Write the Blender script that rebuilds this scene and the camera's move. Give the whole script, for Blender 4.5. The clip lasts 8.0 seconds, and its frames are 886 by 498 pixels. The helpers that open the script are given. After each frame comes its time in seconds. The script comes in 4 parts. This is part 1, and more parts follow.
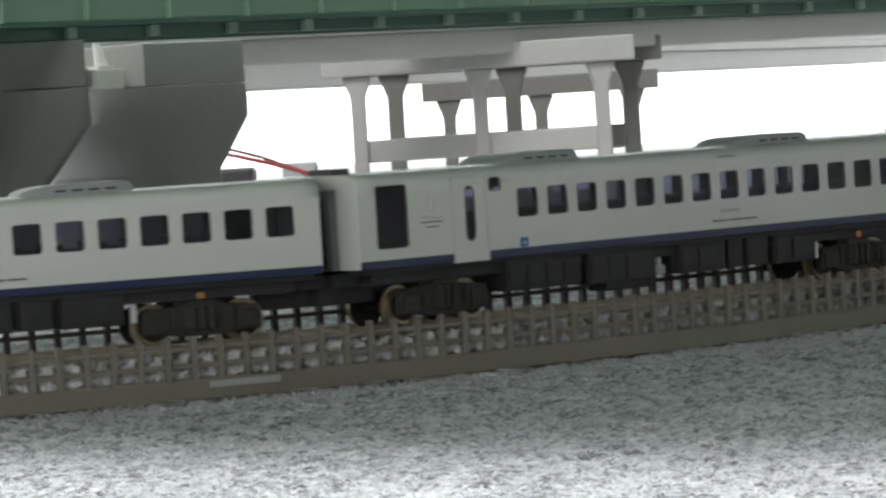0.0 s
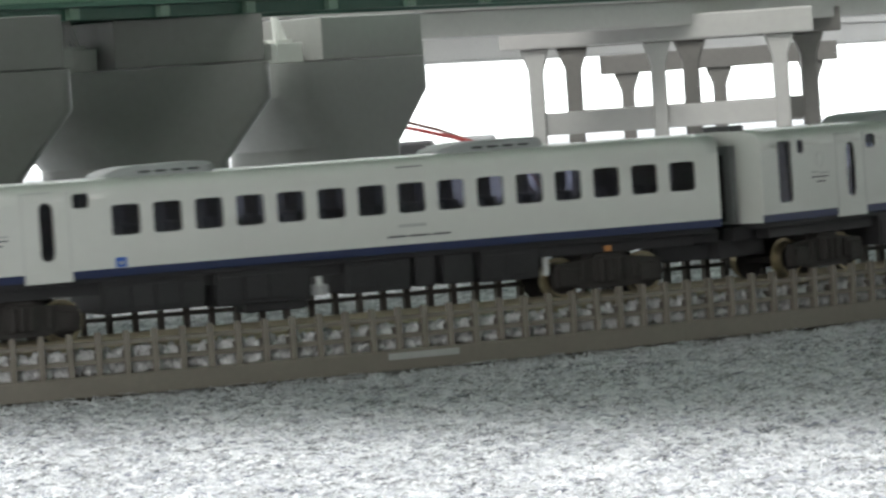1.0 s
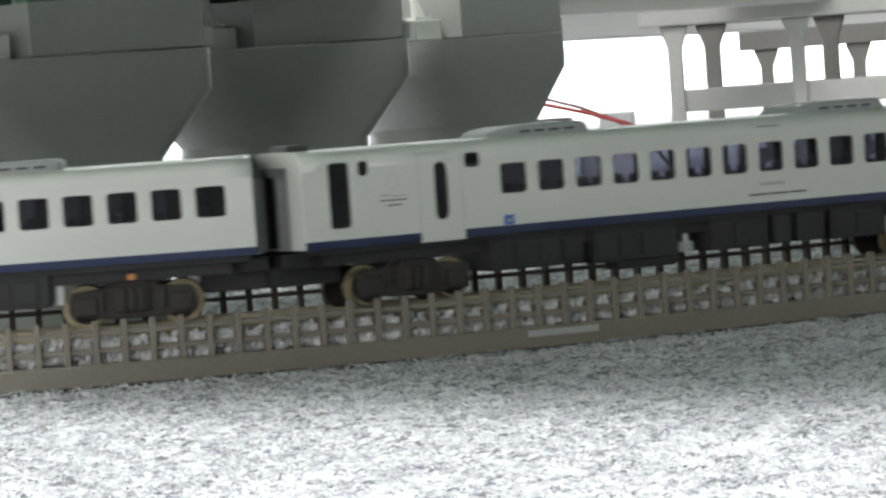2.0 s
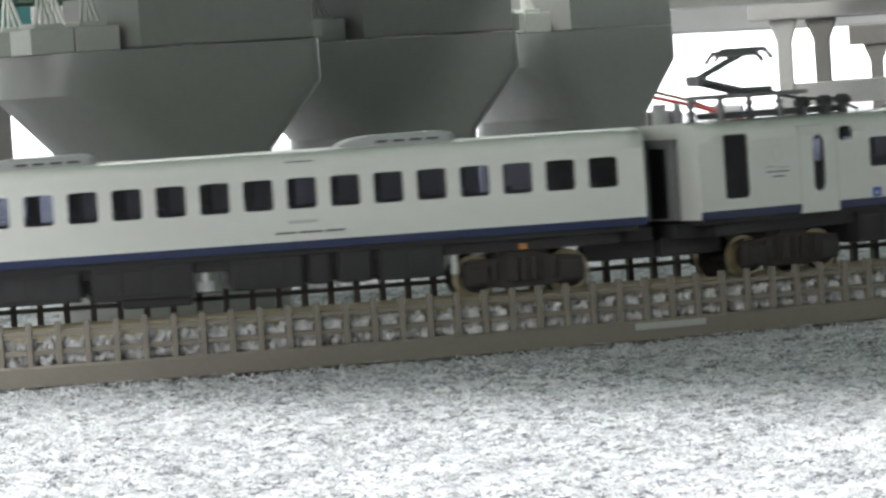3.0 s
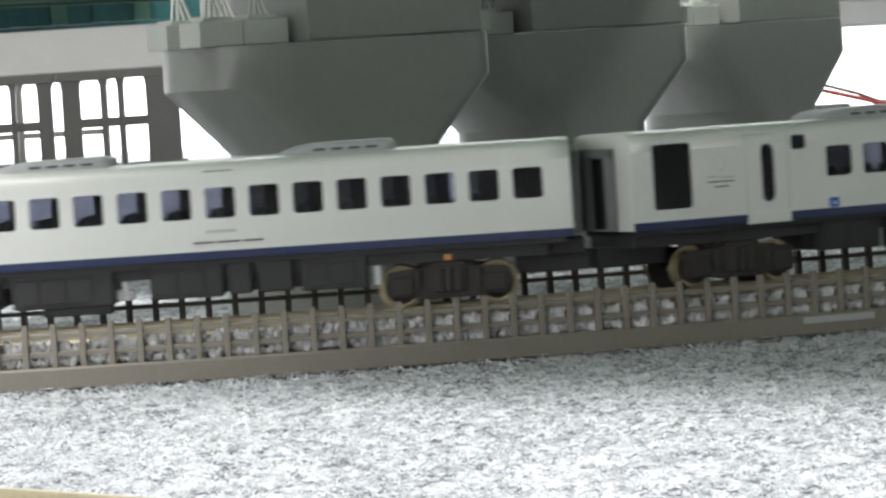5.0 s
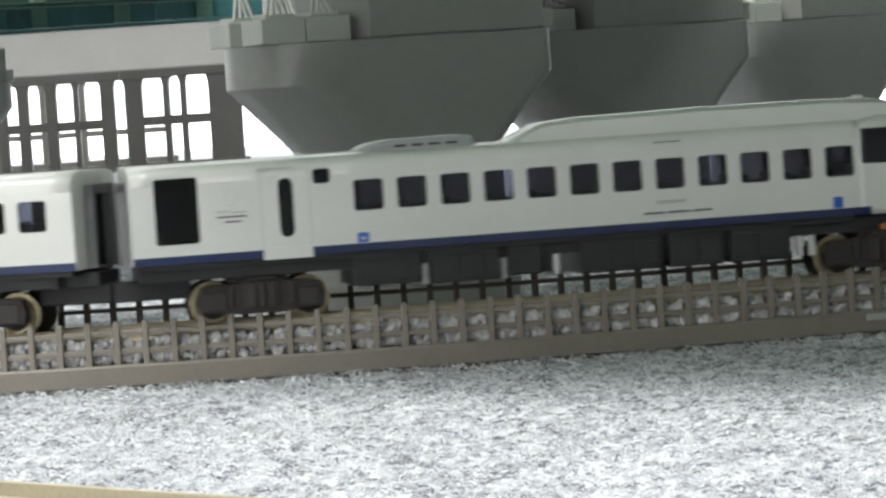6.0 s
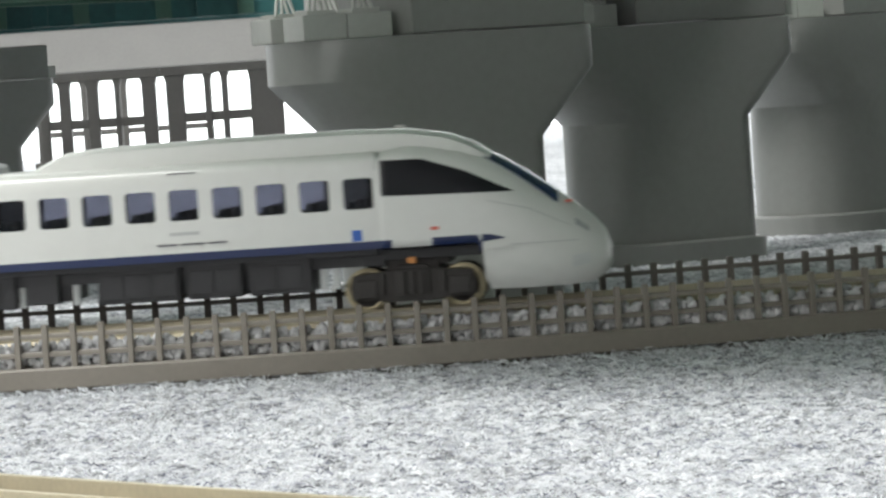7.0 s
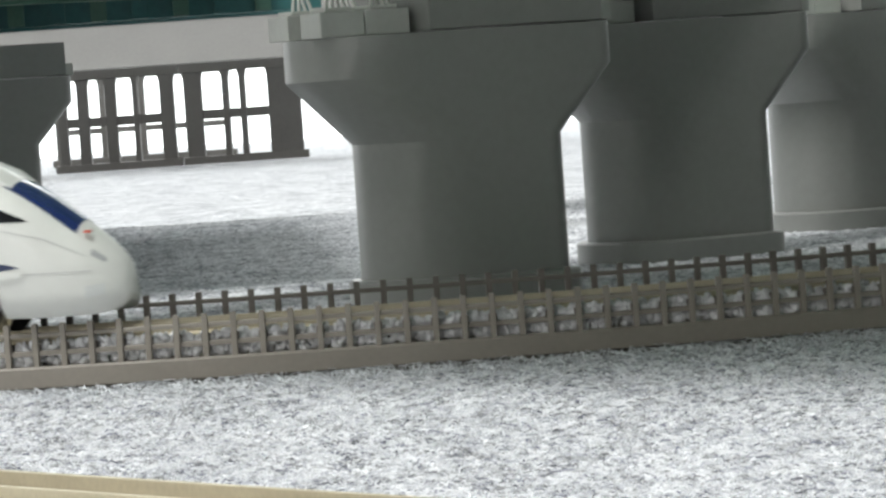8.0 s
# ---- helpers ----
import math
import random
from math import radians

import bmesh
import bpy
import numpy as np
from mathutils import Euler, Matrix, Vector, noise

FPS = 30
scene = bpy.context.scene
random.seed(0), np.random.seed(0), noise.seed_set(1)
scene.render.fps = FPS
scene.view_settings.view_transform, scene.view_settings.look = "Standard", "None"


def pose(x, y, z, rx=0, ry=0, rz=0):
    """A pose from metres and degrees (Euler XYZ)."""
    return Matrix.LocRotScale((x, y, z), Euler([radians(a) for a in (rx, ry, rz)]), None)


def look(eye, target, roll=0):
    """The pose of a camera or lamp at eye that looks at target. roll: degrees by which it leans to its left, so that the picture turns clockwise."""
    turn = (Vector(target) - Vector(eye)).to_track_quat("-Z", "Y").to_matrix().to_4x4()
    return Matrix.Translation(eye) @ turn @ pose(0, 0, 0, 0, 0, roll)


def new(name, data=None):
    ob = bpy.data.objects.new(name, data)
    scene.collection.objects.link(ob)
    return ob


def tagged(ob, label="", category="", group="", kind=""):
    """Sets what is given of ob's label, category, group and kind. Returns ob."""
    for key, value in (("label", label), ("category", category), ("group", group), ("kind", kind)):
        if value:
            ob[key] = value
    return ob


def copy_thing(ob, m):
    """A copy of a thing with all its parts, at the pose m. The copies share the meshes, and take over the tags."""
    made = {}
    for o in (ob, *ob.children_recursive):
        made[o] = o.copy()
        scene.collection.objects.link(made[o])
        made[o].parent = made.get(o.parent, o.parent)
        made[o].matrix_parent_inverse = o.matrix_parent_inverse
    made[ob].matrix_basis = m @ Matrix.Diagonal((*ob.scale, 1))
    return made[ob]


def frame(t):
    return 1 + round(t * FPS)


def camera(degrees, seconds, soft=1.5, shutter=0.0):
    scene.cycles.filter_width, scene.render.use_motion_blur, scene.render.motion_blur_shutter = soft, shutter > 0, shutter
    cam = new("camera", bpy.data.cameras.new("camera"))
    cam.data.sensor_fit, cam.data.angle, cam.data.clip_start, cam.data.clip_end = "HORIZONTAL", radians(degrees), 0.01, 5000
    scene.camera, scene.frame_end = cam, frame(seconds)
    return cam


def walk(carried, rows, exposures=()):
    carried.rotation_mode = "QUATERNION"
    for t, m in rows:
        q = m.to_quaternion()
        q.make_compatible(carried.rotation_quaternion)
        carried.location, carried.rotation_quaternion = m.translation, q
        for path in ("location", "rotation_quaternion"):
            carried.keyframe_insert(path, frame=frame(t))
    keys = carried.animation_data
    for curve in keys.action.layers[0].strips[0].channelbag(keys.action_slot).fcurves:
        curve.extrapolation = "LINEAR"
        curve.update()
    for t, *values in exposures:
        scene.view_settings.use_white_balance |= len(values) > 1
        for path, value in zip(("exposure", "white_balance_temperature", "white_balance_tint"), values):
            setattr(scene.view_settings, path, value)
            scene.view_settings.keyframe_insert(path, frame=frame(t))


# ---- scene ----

EYE = Vector((0.0, 0.0, 0.0421))
PAN = [  # seconds, yaw, pitch, roll: the camera stands still and turns
    (0.0, -9.763, -1.920, -3.647), (0.5, -8.483, -2.001, -3.885), (1.0, -7.319, -2.132, -3.852),
    (1.5, -6.303, -2.252, -4.070), (2.8, -4.205, -2.331, -3.747), (3.0, -3.941, -2.322, -3.727),
    (3.5, -3.303, -2.303, -3.693), (4.0, -2.708, -2.282, -3.714), (4.5, -2.158, -2.278, -3.738),
    (5.0, -1.659, -2.271, -3.707), (6.5, -0.482, -2.256, -3.858), (7.0, -0.242, -2.271, -3.856),
    (7.5, -0.098, -2.285, -3.920), (8.0, 0.0, -2.300, -3.976),
]


def aim(yaw, pitch, roll):
    a, b = radians(yaw), radians(pitch)
    ahead = Vector((-math.sin(a) * math.cos(b), math.cos(a) * math.cos(b), math.sin(b)))
    return look(EYE, EYE + ahead, roll)


cam = camera(12.0, 8.0, soft=2.6, shutter=0.35)
walk(cam, [(t, aim(*turn)) for t, *turn in PAN],
     exposures=[(0.0, 0.74), (1.5, 0.94), (3.0, 0.97), (5.0, 0.89), (8.0, 0.57)])

# ---- light ----
world = bpy.data.worlds.new("room_light")
scene.world = world
world.use_nodes = True
world.node_tree.nodes["Background"].inputs[0].default_value = (0.9, 0.95, 1.0, 1)
world.node_tree.nodes["Background"].inputs[1].default_value = 0.02


def area_lamp(name, m, sx, sy, watts, colour):
    lamp = bpy.data.lights.new(name, "AREA")
    lamp.shape, lamp.size, lamp.size_y, lamp.energy, lamp.color = "RECTANGLE", sx, sy, watts, colour
    ob = new(name, lamp)
    ob.matrix_world = m
    return ob


area_lamp("ceiling_lamp", look((-0.6, -0.15, 2.3), (-0.6, -0.15, 0)), 1.2, 1.2, 56, (1.0, 1.0, 0.98))
area_lamp("window_light", look((-1.5, -1.47, 0.72), (-1.5, 0.0, 0.72)), 1.6, 1.4, 11, (1.0, 0.99, 0.96))

# ---- materials ----


def surface(name, colour, rough=0.5, metal=0.0, vary=0.12, grain=900.0, bump=0.08, depth=0.0001, coat=0.0, piece=0.0):
    m = bpy.data.materials.new(name)
    m.use_nodes = True
    n, l = m.node_tree.nodes, m.node_tree.links
    b = n["Principled BSDF"]
    b.inputs["Roughness"].default_value, b.inputs["Metallic"].default_value = rough, metal
    b.inputs["Coat Weight"].default_value = coat
    co = n.new("ShaderNodeTexCoord")
    big, fine = n.new("ShaderNodeTexNoise"), n.new("ShaderNodeTexNoise")
    big.inputs["Scale"].default_value, fine.inputs["Scale"].default_value = grain * 0.07, grain
    fine.inputs["Detail"].default_value = 4
    l.new(co.outputs["Object"], big.inputs["Vector"])
    l.new(co.outputs["Object"], fine.inputs["Vector"])
    mix = n.new("ShaderNodeMath")
    mix.operation = "ADD"
    l.new(big.outputs["Fac"], mix.inputs[0])
    l.new(fine.outputs["Fac"], mix.inputs[1])
    last = mix.outputs[0]
    if piece:
        info, more = n.new("ShaderNodeObjectInfo"), n.new("ShaderNodeMath")
        more.operation, more.inputs[1].default_value = "MULTIPLY_ADD", piece
        l.new(info.outputs["Random"], more.inputs[0])
        l.new(last, more.inputs[2])
        last = more.outputs[0]
    ramp = n.new("ShaderNodeMapRange")
    ramp.inputs["From Min"].default_value, ramp.inputs["From Max"].default_value = 0.6, 1.4 + piece
    ramp.inputs["To Min"].default_value, ramp.inputs["To Max"].default_value = 1 - vary, 1 + vary
    l.new(last, ramp.inputs["Value"])
    tint = n.new("ShaderNodeVectorMath")
    tint.operation = "SCALE"
    tint.inputs[0].default_value = colour
    l.new(ramp.outputs["Result"], tint.inputs["Scale"])
    l.new(tint.outputs[0], b.inputs["Base Color"])
    bp = n.new("ShaderNodeBump")
    bp.inputs["Strength"].default_value, bp.inputs["Distance"].default_value = bump, depth
    l.new(fine.outputs["Fac"], bp.inputs["Height"])
    l.new(bp.outputs["Normal"], b.inputs["Normal"])
    return m


def glow(name, colour, strength):
    m = bpy.data.materials.new(name)
    m.use_nodes = True
    b = m.node_tree.nodes["Principled BSDF"]
    b.inputs["Base Color"].default_value = (0.8, 0.8, 0.8, 1)
    b.inputs["Emission Color"].default_value = (*colour, 1)
    b.inputs["Emission Strength"].default_value = strength
    return m


def tinted_glass(name, colour, clear):
    m = bpy.data.materials.new(name)
    m.use_nodes = True
    n, l = m.node_tree.nodes, m.node_tree.links
    n.remove(n["Principled BSDF"])
    a, g, mx, f = n.new("ShaderNodeBsdfTransparent"), n.new("ShaderNodeBsdfGlossy"), n.new("ShaderNodeMixShader"), n.new("ShaderNodeFresnel")
    a.inputs[0].default_value = (*colour, 1)
    g.inputs["Roughness"].default_value = clear
    f.inputs["IOR"].default_value = 1.22
    l.new(f.outputs[0], mx.inputs[0])
    l.new(a.outputs[0], mx.inputs[1])
    l.new(g.outputs[0], mx.inputs[2])
    l.new(mx.outputs[0], n["Material Output"].inputs[0])
    return m


def carpet_felt():
    m = bpy.data.materials.new("carpet_felt")
    m.use_nodes = True
    n, l = m.node_tree.nodes, m.node_tree.links
    b = n["Principled BSDF"]
    b.inputs["Roughness"].default_value = 1.0
    co, warp, add = n.new("ShaderNodeTexCoord"), n.new("ShaderNodeTexNoise"), n.new("ShaderNodeVectorMath")
    warp.inputs["Scale"].default_value = 300
    add.operation = "MULTIPLY_ADD"
    add.inputs[1].default_value = (0.004, 0.004, 0)
    l.new(co.outputs["Object"], warp.inputs["Vector"])
    l.new(warp.outputs["Color"], add.inputs[0])
    l.new(co.outputs["Object"], add.inputs[2])
    parts = []
    for scale, detail in ((900, 4), (300, 3), (60, 2)):
        t = n.new("ShaderNodeTexNoise")
        t.inputs["Scale"].default_value, t.inputs["Detail"].default_value, t.inputs["Roughness"].default_value = scale, detail, 0.65
        l.new(add.outputs[0], t.inputs["Vector"])
        parts.append(t.outputs["Fac"])
    s1, s2 = n.new("ShaderNodeMath"), n.new("ShaderNodeMath")
    s1.operation = s2.operation = "MULTIPLY_ADD"
    s1.inputs[1].default_value, s2.inputs[1].default_value = 0.75, 0.45
    l.new(parts[1], s1.inputs[0])
    l.new(parts[0], s1.inputs[2])
    l.new(parts[2], s2.inputs[0])
    l.new(s1.outputs[0], s2.inputs[2])
    ramp = n.new("ShaderNodeValToRGB")
    e = ramp.color_ramp.elements
    e[0].position, e[0].color = 0.44, (0.16, 0.17, 0.20, 1)
    e[1].position, e[1].color = 0.62, (0.78, 0.79, 0.81, 1)
    mid = e.new(0.53)
    mid.color = (0.46, 0.475, 0.50, 1)
    halve = n.new("ShaderNodeMath")
    halve.operation, halve.inputs[1].default_value = "MULTIPLY", 0.5
    l.new(s2.outputs[0], halve.inputs[0])
    l.new(halve.outputs[0], ramp.inputs[0])
    l.new(ramp.outputs[0], b.inputs["Base Color"])
    bp = n.new("ShaderNodeBump")
    bp.inputs["Strength"].default_value, bp.inputs["Distance"].default_value = 0.3, 0.0006
    l.new(parts[0], bp.inputs["Height"])
    l.new(bp.outputs[0], b.inputs["Normal"])
    return m


CARPET = carpet_felt()
FIBRE = surface("carpet_fibre", (0.62, 0.64, 0.66), 0.9, vary=0.3, grain=2000)
WHITE = surface("white_body_paint", (0.60, 0.61, 0.58), 0.32, vary=0.03, grain=700, bump=0.02, coat=0.25)
BLUE = surface("blue_body_paint", (0.006, 0.017, 0.072), 0.35, vary=0.08, grain=700, bump=0.02, coat=0.05)
BLUE_MARK = surface("blue_mark_paint", (0.02, 0.10, 0.42), 0.4, vary=0.05)
RED_MARK = surface("red_mark_paint", (0.55, 0.10, 0.06), 0.4, vary=0.05)
PRINT = surface("dark_print", (0.10, 0.10, 0.11), 0.6, vary=0.1)
PALE_PRINT = surface("pale_print", (0.42, 0.43, 0.42), 0.6, vary=0.1)
SEAM = surface("panel_seam", (0.45, 0.46, 0.45), 0.6, vary=0.1)
UNDER = surface("dark_underfloor_plastic", (0.022, 0.022, 0.024), 0.62, vary=0.2, grain=1500, bump=0.2)
BOGIE = surface("bogie_plastic", (0.030, 0.027, 0.025), 0.7, vary=0.3, grain=2500, bump=0.4, depth=0.0003)
WHEEL = surface("worn_wheel_metal", (0.34, 0.30, 0.20), 0.4, 0.85, vary=0.25, grain=3000)
COPPER = surface("copper_contact", (0.5, 0.23, 0.08), 0.35, 0.7, vary=0.2)
ROOF_GREY = surface("grey_roof_plastic", (0.34, 0.35, 0.355), 0.4, vary=0.08, grain=1200)
DARK_ROOF = surface("dark_roof_fitting", (0.05, 0.052, 0.055), 0.45, vary=0.2, grain=2000)
PANTO = surface("pantograph_metal", (0.16, 0.165, 0.17), 0.4, 0.6, vary=0.2, grain=2000)
INSULATOR = surface("pale_insulator", (0.55, 0.57, 0.56), 0.4, vary=0.1)
SEAT = surface("seat_plastic", (0.03, 0.032, 0.045), 0.6, vary=0.15)
BELLOWS = surface("grey_bellows", (0.20, 0.205, 0.21), 0.7, vary=0.15, grain=1500)
TRACK = surface("brown_track_plastic", (0.215, 0.195, 0.166), 0.5, vary=0.10, grain=1100, bump=0.12, piece=0.25)
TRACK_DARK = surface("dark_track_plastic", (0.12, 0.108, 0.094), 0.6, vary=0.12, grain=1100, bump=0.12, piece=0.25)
RAIL = surface("nickel_rail", (0.50, 0.45, 0.33), 0.45, 0.4, vary=0.12, grain=1500)
BALLAST = surface("pale_ballast", (0.72, 0.73, 0.74), 0.7, vary=0.35, grain=700, bump=0.5, depth=0.0004)
CONCRETE = surface("pier_grey_plastic", (0.245, 0.25, 0.236), 0.38, vary=0.07, grain=500, bump=0.05, coat=0.08)
PALE_BLOCK = surface("pale_grey_plastic", (0.50, 0.51, 0.48), 0.45, vary=0.06, grain=700, bump=0.05)
VIADUCT = surface("pale_viaduct_plastic", (0.35, 0.345, 0.33), 0.5, vary=0.06, grain=500, bump=0.05)
# darker viaduct plastic, with the shade of the farther bents in its colour
FAR_SHADED_GREY = surface("shaded_brown_grey_plastic", (0.13, 0.125, 0.115), 0.55, vary=0.1, grain=500, bump=0.05)
GREEN = surface("green_girder_plastic", (0.30, 0.46, 0.35), 0.4, vary=0.08, grain=500, bump=0.05)
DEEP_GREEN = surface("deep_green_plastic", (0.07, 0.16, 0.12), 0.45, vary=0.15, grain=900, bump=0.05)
TEAL = surface("teal_girder_plastic", (0.03, 0.12, 0.12), 0.4, vary=0.2, grain=400, bump=0.05)
WALL = surface("off_white_wall_paint", (0.72, 0.72, 0.70), 0.8, vary=0.04, grain=30)
DARK_WALL = surface("dark_unseen_wall", (0.16, 0.155, 0.15), 0.9, vary=0.15, grain=200, bump=0.3, depth=0.002)
BACKDROP_GLOW = glow("glowing_backdrop", (0.97, 1.0, 1.0), 1.5)
CASE = surface("black_case", (0.03, 0.03, 0.032), 0.5, vary=0.2)
RED_WIRE = surface("red_wire", (0.30, 0.045, 0.04), 0.4, vary=0.1)
DARK_WIRE = surface("dark_wire", (0.12, 0.06, 0.05), 0.4, vary=0.1)
PAPER = surface("white_card", (0.78, 0.78, 0.77), 0.7, vary=0.05)
GLASS = tinted_glass("smoked_train_glass", (0.60, 0.61, 0.66), 0.08)
LINER = surface("dark_interior_plastic", (0.028, 0.029, 0.038), 0.7, vary=0.15)
CAB_GLASS = surface("black_cab_glass", (0.010, 0.011, 0.013), 0.18, vary=0.05, bump=0.0)
CAB_GLASS.node_tree.nodes["Principled BSDF"].inputs["Specular IOR Level"].default_value = 0.2
SHIELD = surface("blue_black_windscreen", (0.010, 0.022, 0.10), 0.06, vary=0.05, bump=0.0, coat=0.8)
SEA_CARD = surface("dark_vestibule", (0.02, 0.02, 0.022), 0.6)

# ---- mesh helpers ----
MM = 0.001
FLOOR = -0.0014  # the carpet lies a little under the track's zero


def mesh_of(name, bm, material, smooth=False):
    me = bpy.data.meshes.new(name)
    bmesh.ops.recalc_face_normals(bm, faces=bm.faces)
    bm.to_mesh(me)
    bm.free()
    for m in (material if isinstance(material, (list, tuple)) else [material]):
        me.materials.append(m)
    if smooth:
        me.shade_smooth()
        me.set_sharp_from_angle(angle=radians(28))
    return me


def part(name, bm, material, parent=None, label="", m=None, smooth=False):
    ob = new(name, mesh_of(name, bm, material, smooth) if isinstance(bm, bmesh.types.BMesh) else bm)
    ob.parent = parent
    if m is not None:
        ob.matrix_basis = m
    return tagged(ob, label)


def empty(name, m, label, category, group=""):
    ob = new(name)
    ob.matrix_basis = m
    ob.empty_display_size = 0.01
    return tagged(ob, label, category, group)


def add_box(bm, x0, x1, y0, y1, z0, z1, bevel=0.0, m=None):
    r = bmesh.ops.create_cube(bm, size=1.0)
    vs = r["verts"]
    for v in vs:
        v.co = Vector(((x0 + x1) / 2 + v.co.x * (x1 - x0), (y0 + y1) / 2 + v.co.y * (y1 - y0), (z0 + z1) / 2 + v.co.z * (z1 - z0)))
    if bevel:
        es = list({e for v in vs for e in v.link_edges})
        r = bmesh.ops.bevel(bm, geom=es, offset=bevel, segments=2, affect="EDGES", profile=0.6)
        vs = list({v for f in r["faces"] for v in f.verts} | {v for v in vs if v.is_valid})
    if m is not None:
        bmesh.ops.transform(bm, matrix=m, verts=vs)
    return vs


def box(x0, x1, y0, y1, z0, z1, bevel=0.0):
    bm = bmesh.new()
    add_box(bm, x0 * MM, x1 * MM, y0 * MM, y1 * MM, z0 * MM, z1 * MM, bevel * MM)
    return bm


def add_tube(bm, points, radius, sides=6):
    rings = []
    for i, p in enumerate(points):
        p = Vector(p)
        d = (Vector(points[min(i + 1, len(points) - 1)]) - Vector(points[max(i - 1, 0)])).normalized()
        a = d.orthogonal().normalized()
        b = d.cross(a)
        rings.append([bm.verts.new(p + radius * (math.cos(k * math.tau / sides) * a + math.sin(k * math.tau / sides) * b)) for k in range(sides)])
    for r, s in zip(rings, rings[1:]):
        for k in range(sides):
            bm.faces.new((r[k], r[(k + 1) % sides], s[(k + 1) % sides], s[k]))
    bm.faces.new(rings[0][::-1])
    bm.faces.new(rings[-1])
    return bm


def tube(points, radius, sides=6):
    return add_tube(bmesh.new(), [Vector(p) * MM for p in points], radius * MM, sides)


def prism(outline, y0, y1, bevel=0.0):
    """An outline in x, z pushed from y0 to y1, in millimetres."""
    bm = bmesh.new()
    f = bm.faces.new([bm.verts.new((x * MM, y0 * MM, z * MM)) for x, z in outline])
    r = bmesh.ops.extrude_face_region(bm, geom=[f])
    bmesh.ops.translate(bm, verts=[v for v in r["geom"] if isinstance(v, bmesh.types.BMVert)], vec=(0, (y1 - y0) * MM, 0))
    if bevel:
        bmesh.ops.bevel(bm, geom=list(bm.edges), offset=bevel * MM, segments=1, affect="EDGES")
    return bm


def arc_strip(section, angles):
    """A closed section of (radius, z) swept round the curve's centre, in metres."""
    bm = bmesh.new()
    rings = [[bm.verts.new((CX + r * math.sin(a), CY - r * math.cos(a), z)) for r, z in section] for a in angles]
    n = len(section)
    for p, q in zip(rings, rings[1:]):
        for k in range(n):
            bm.faces.new((p[k], p[(k + 1) % n], q[(k + 1) % n], q[k]))
    bm.faces.new(rings[0][::-1])
    bm.faces.new(rings[-1])
    return bm


# ---- the curve of the track ----
CX, CY, RC = -0.01314, 0.95216, 0.317
STEP, FIRST = 0.01327, -0.151
LIMIT = radians(50)
R_NEAR, R_FAR = 0.3245, 0.3063
RAIL_Z = 0.0087


def on_track(s):
    """Place and heading of the track's middle line, s metres along it."""
    a = max(-LIMIT, min(LIMIT, s / RC))
    over = s - a * RC
    h = Vector((math.cos(a), math.sin(a), 0))
    return Vector((CX + RC * math.sin(a), CY - RC * math.cos(a), 0)) + over * h, a


# ---- room ----


def slab(name, x0, x1, y0, y1, z0, z1, material, label, category):
    bm = bmesh.new()
    add_box(bm, x0, x1, y0, y1, z0, z1)
    return tagged(part(name, bm, material), label, category, kind="structure")


slab("floor", -3, 3, -1.5, 3.6, -0.03, FLOOR - 0.0008, CARPET, "speckled grey felt carpet under the model railway", "carpet")
slab("ceiling", -3, 3, -1.5, 3.6, 2.4, 2.5, WALL, "plain off-white painted ceiling", "ceiling")
slab("wall_west", -3.1, -3, -1.5, 3.6, -0.03, 2.4, WALL, "plain off-white painted wall", "wall")
slab("wall_east", 3, 3.1, -1.5, 3.6, -0.03, 2.4, WALL, "plain off-white painted wall", "wall")
# out of view; its dark surface is made up to keep bounce off the fronts
slab("wall_south", -3, 3, -1.6, -1.5, -0.03, 2.4, DARK_WALL, "unseen wall behind the camera, darkened to cut front fill light", "wall")
slab("wall_north", -3, 3, 3.6, 3.7, -0.03, 2.4, WALL, "plain off-white painted wall behind the railway", "wall")
# plain sheet that glows, put in as the overexposed white background
slab("backdrop", -2.6, 2.6, 3.55, 3.56, 0.0, 2.0, BACKDROP_GLOW, "plain glowing white backdrop behind the railway", "window")


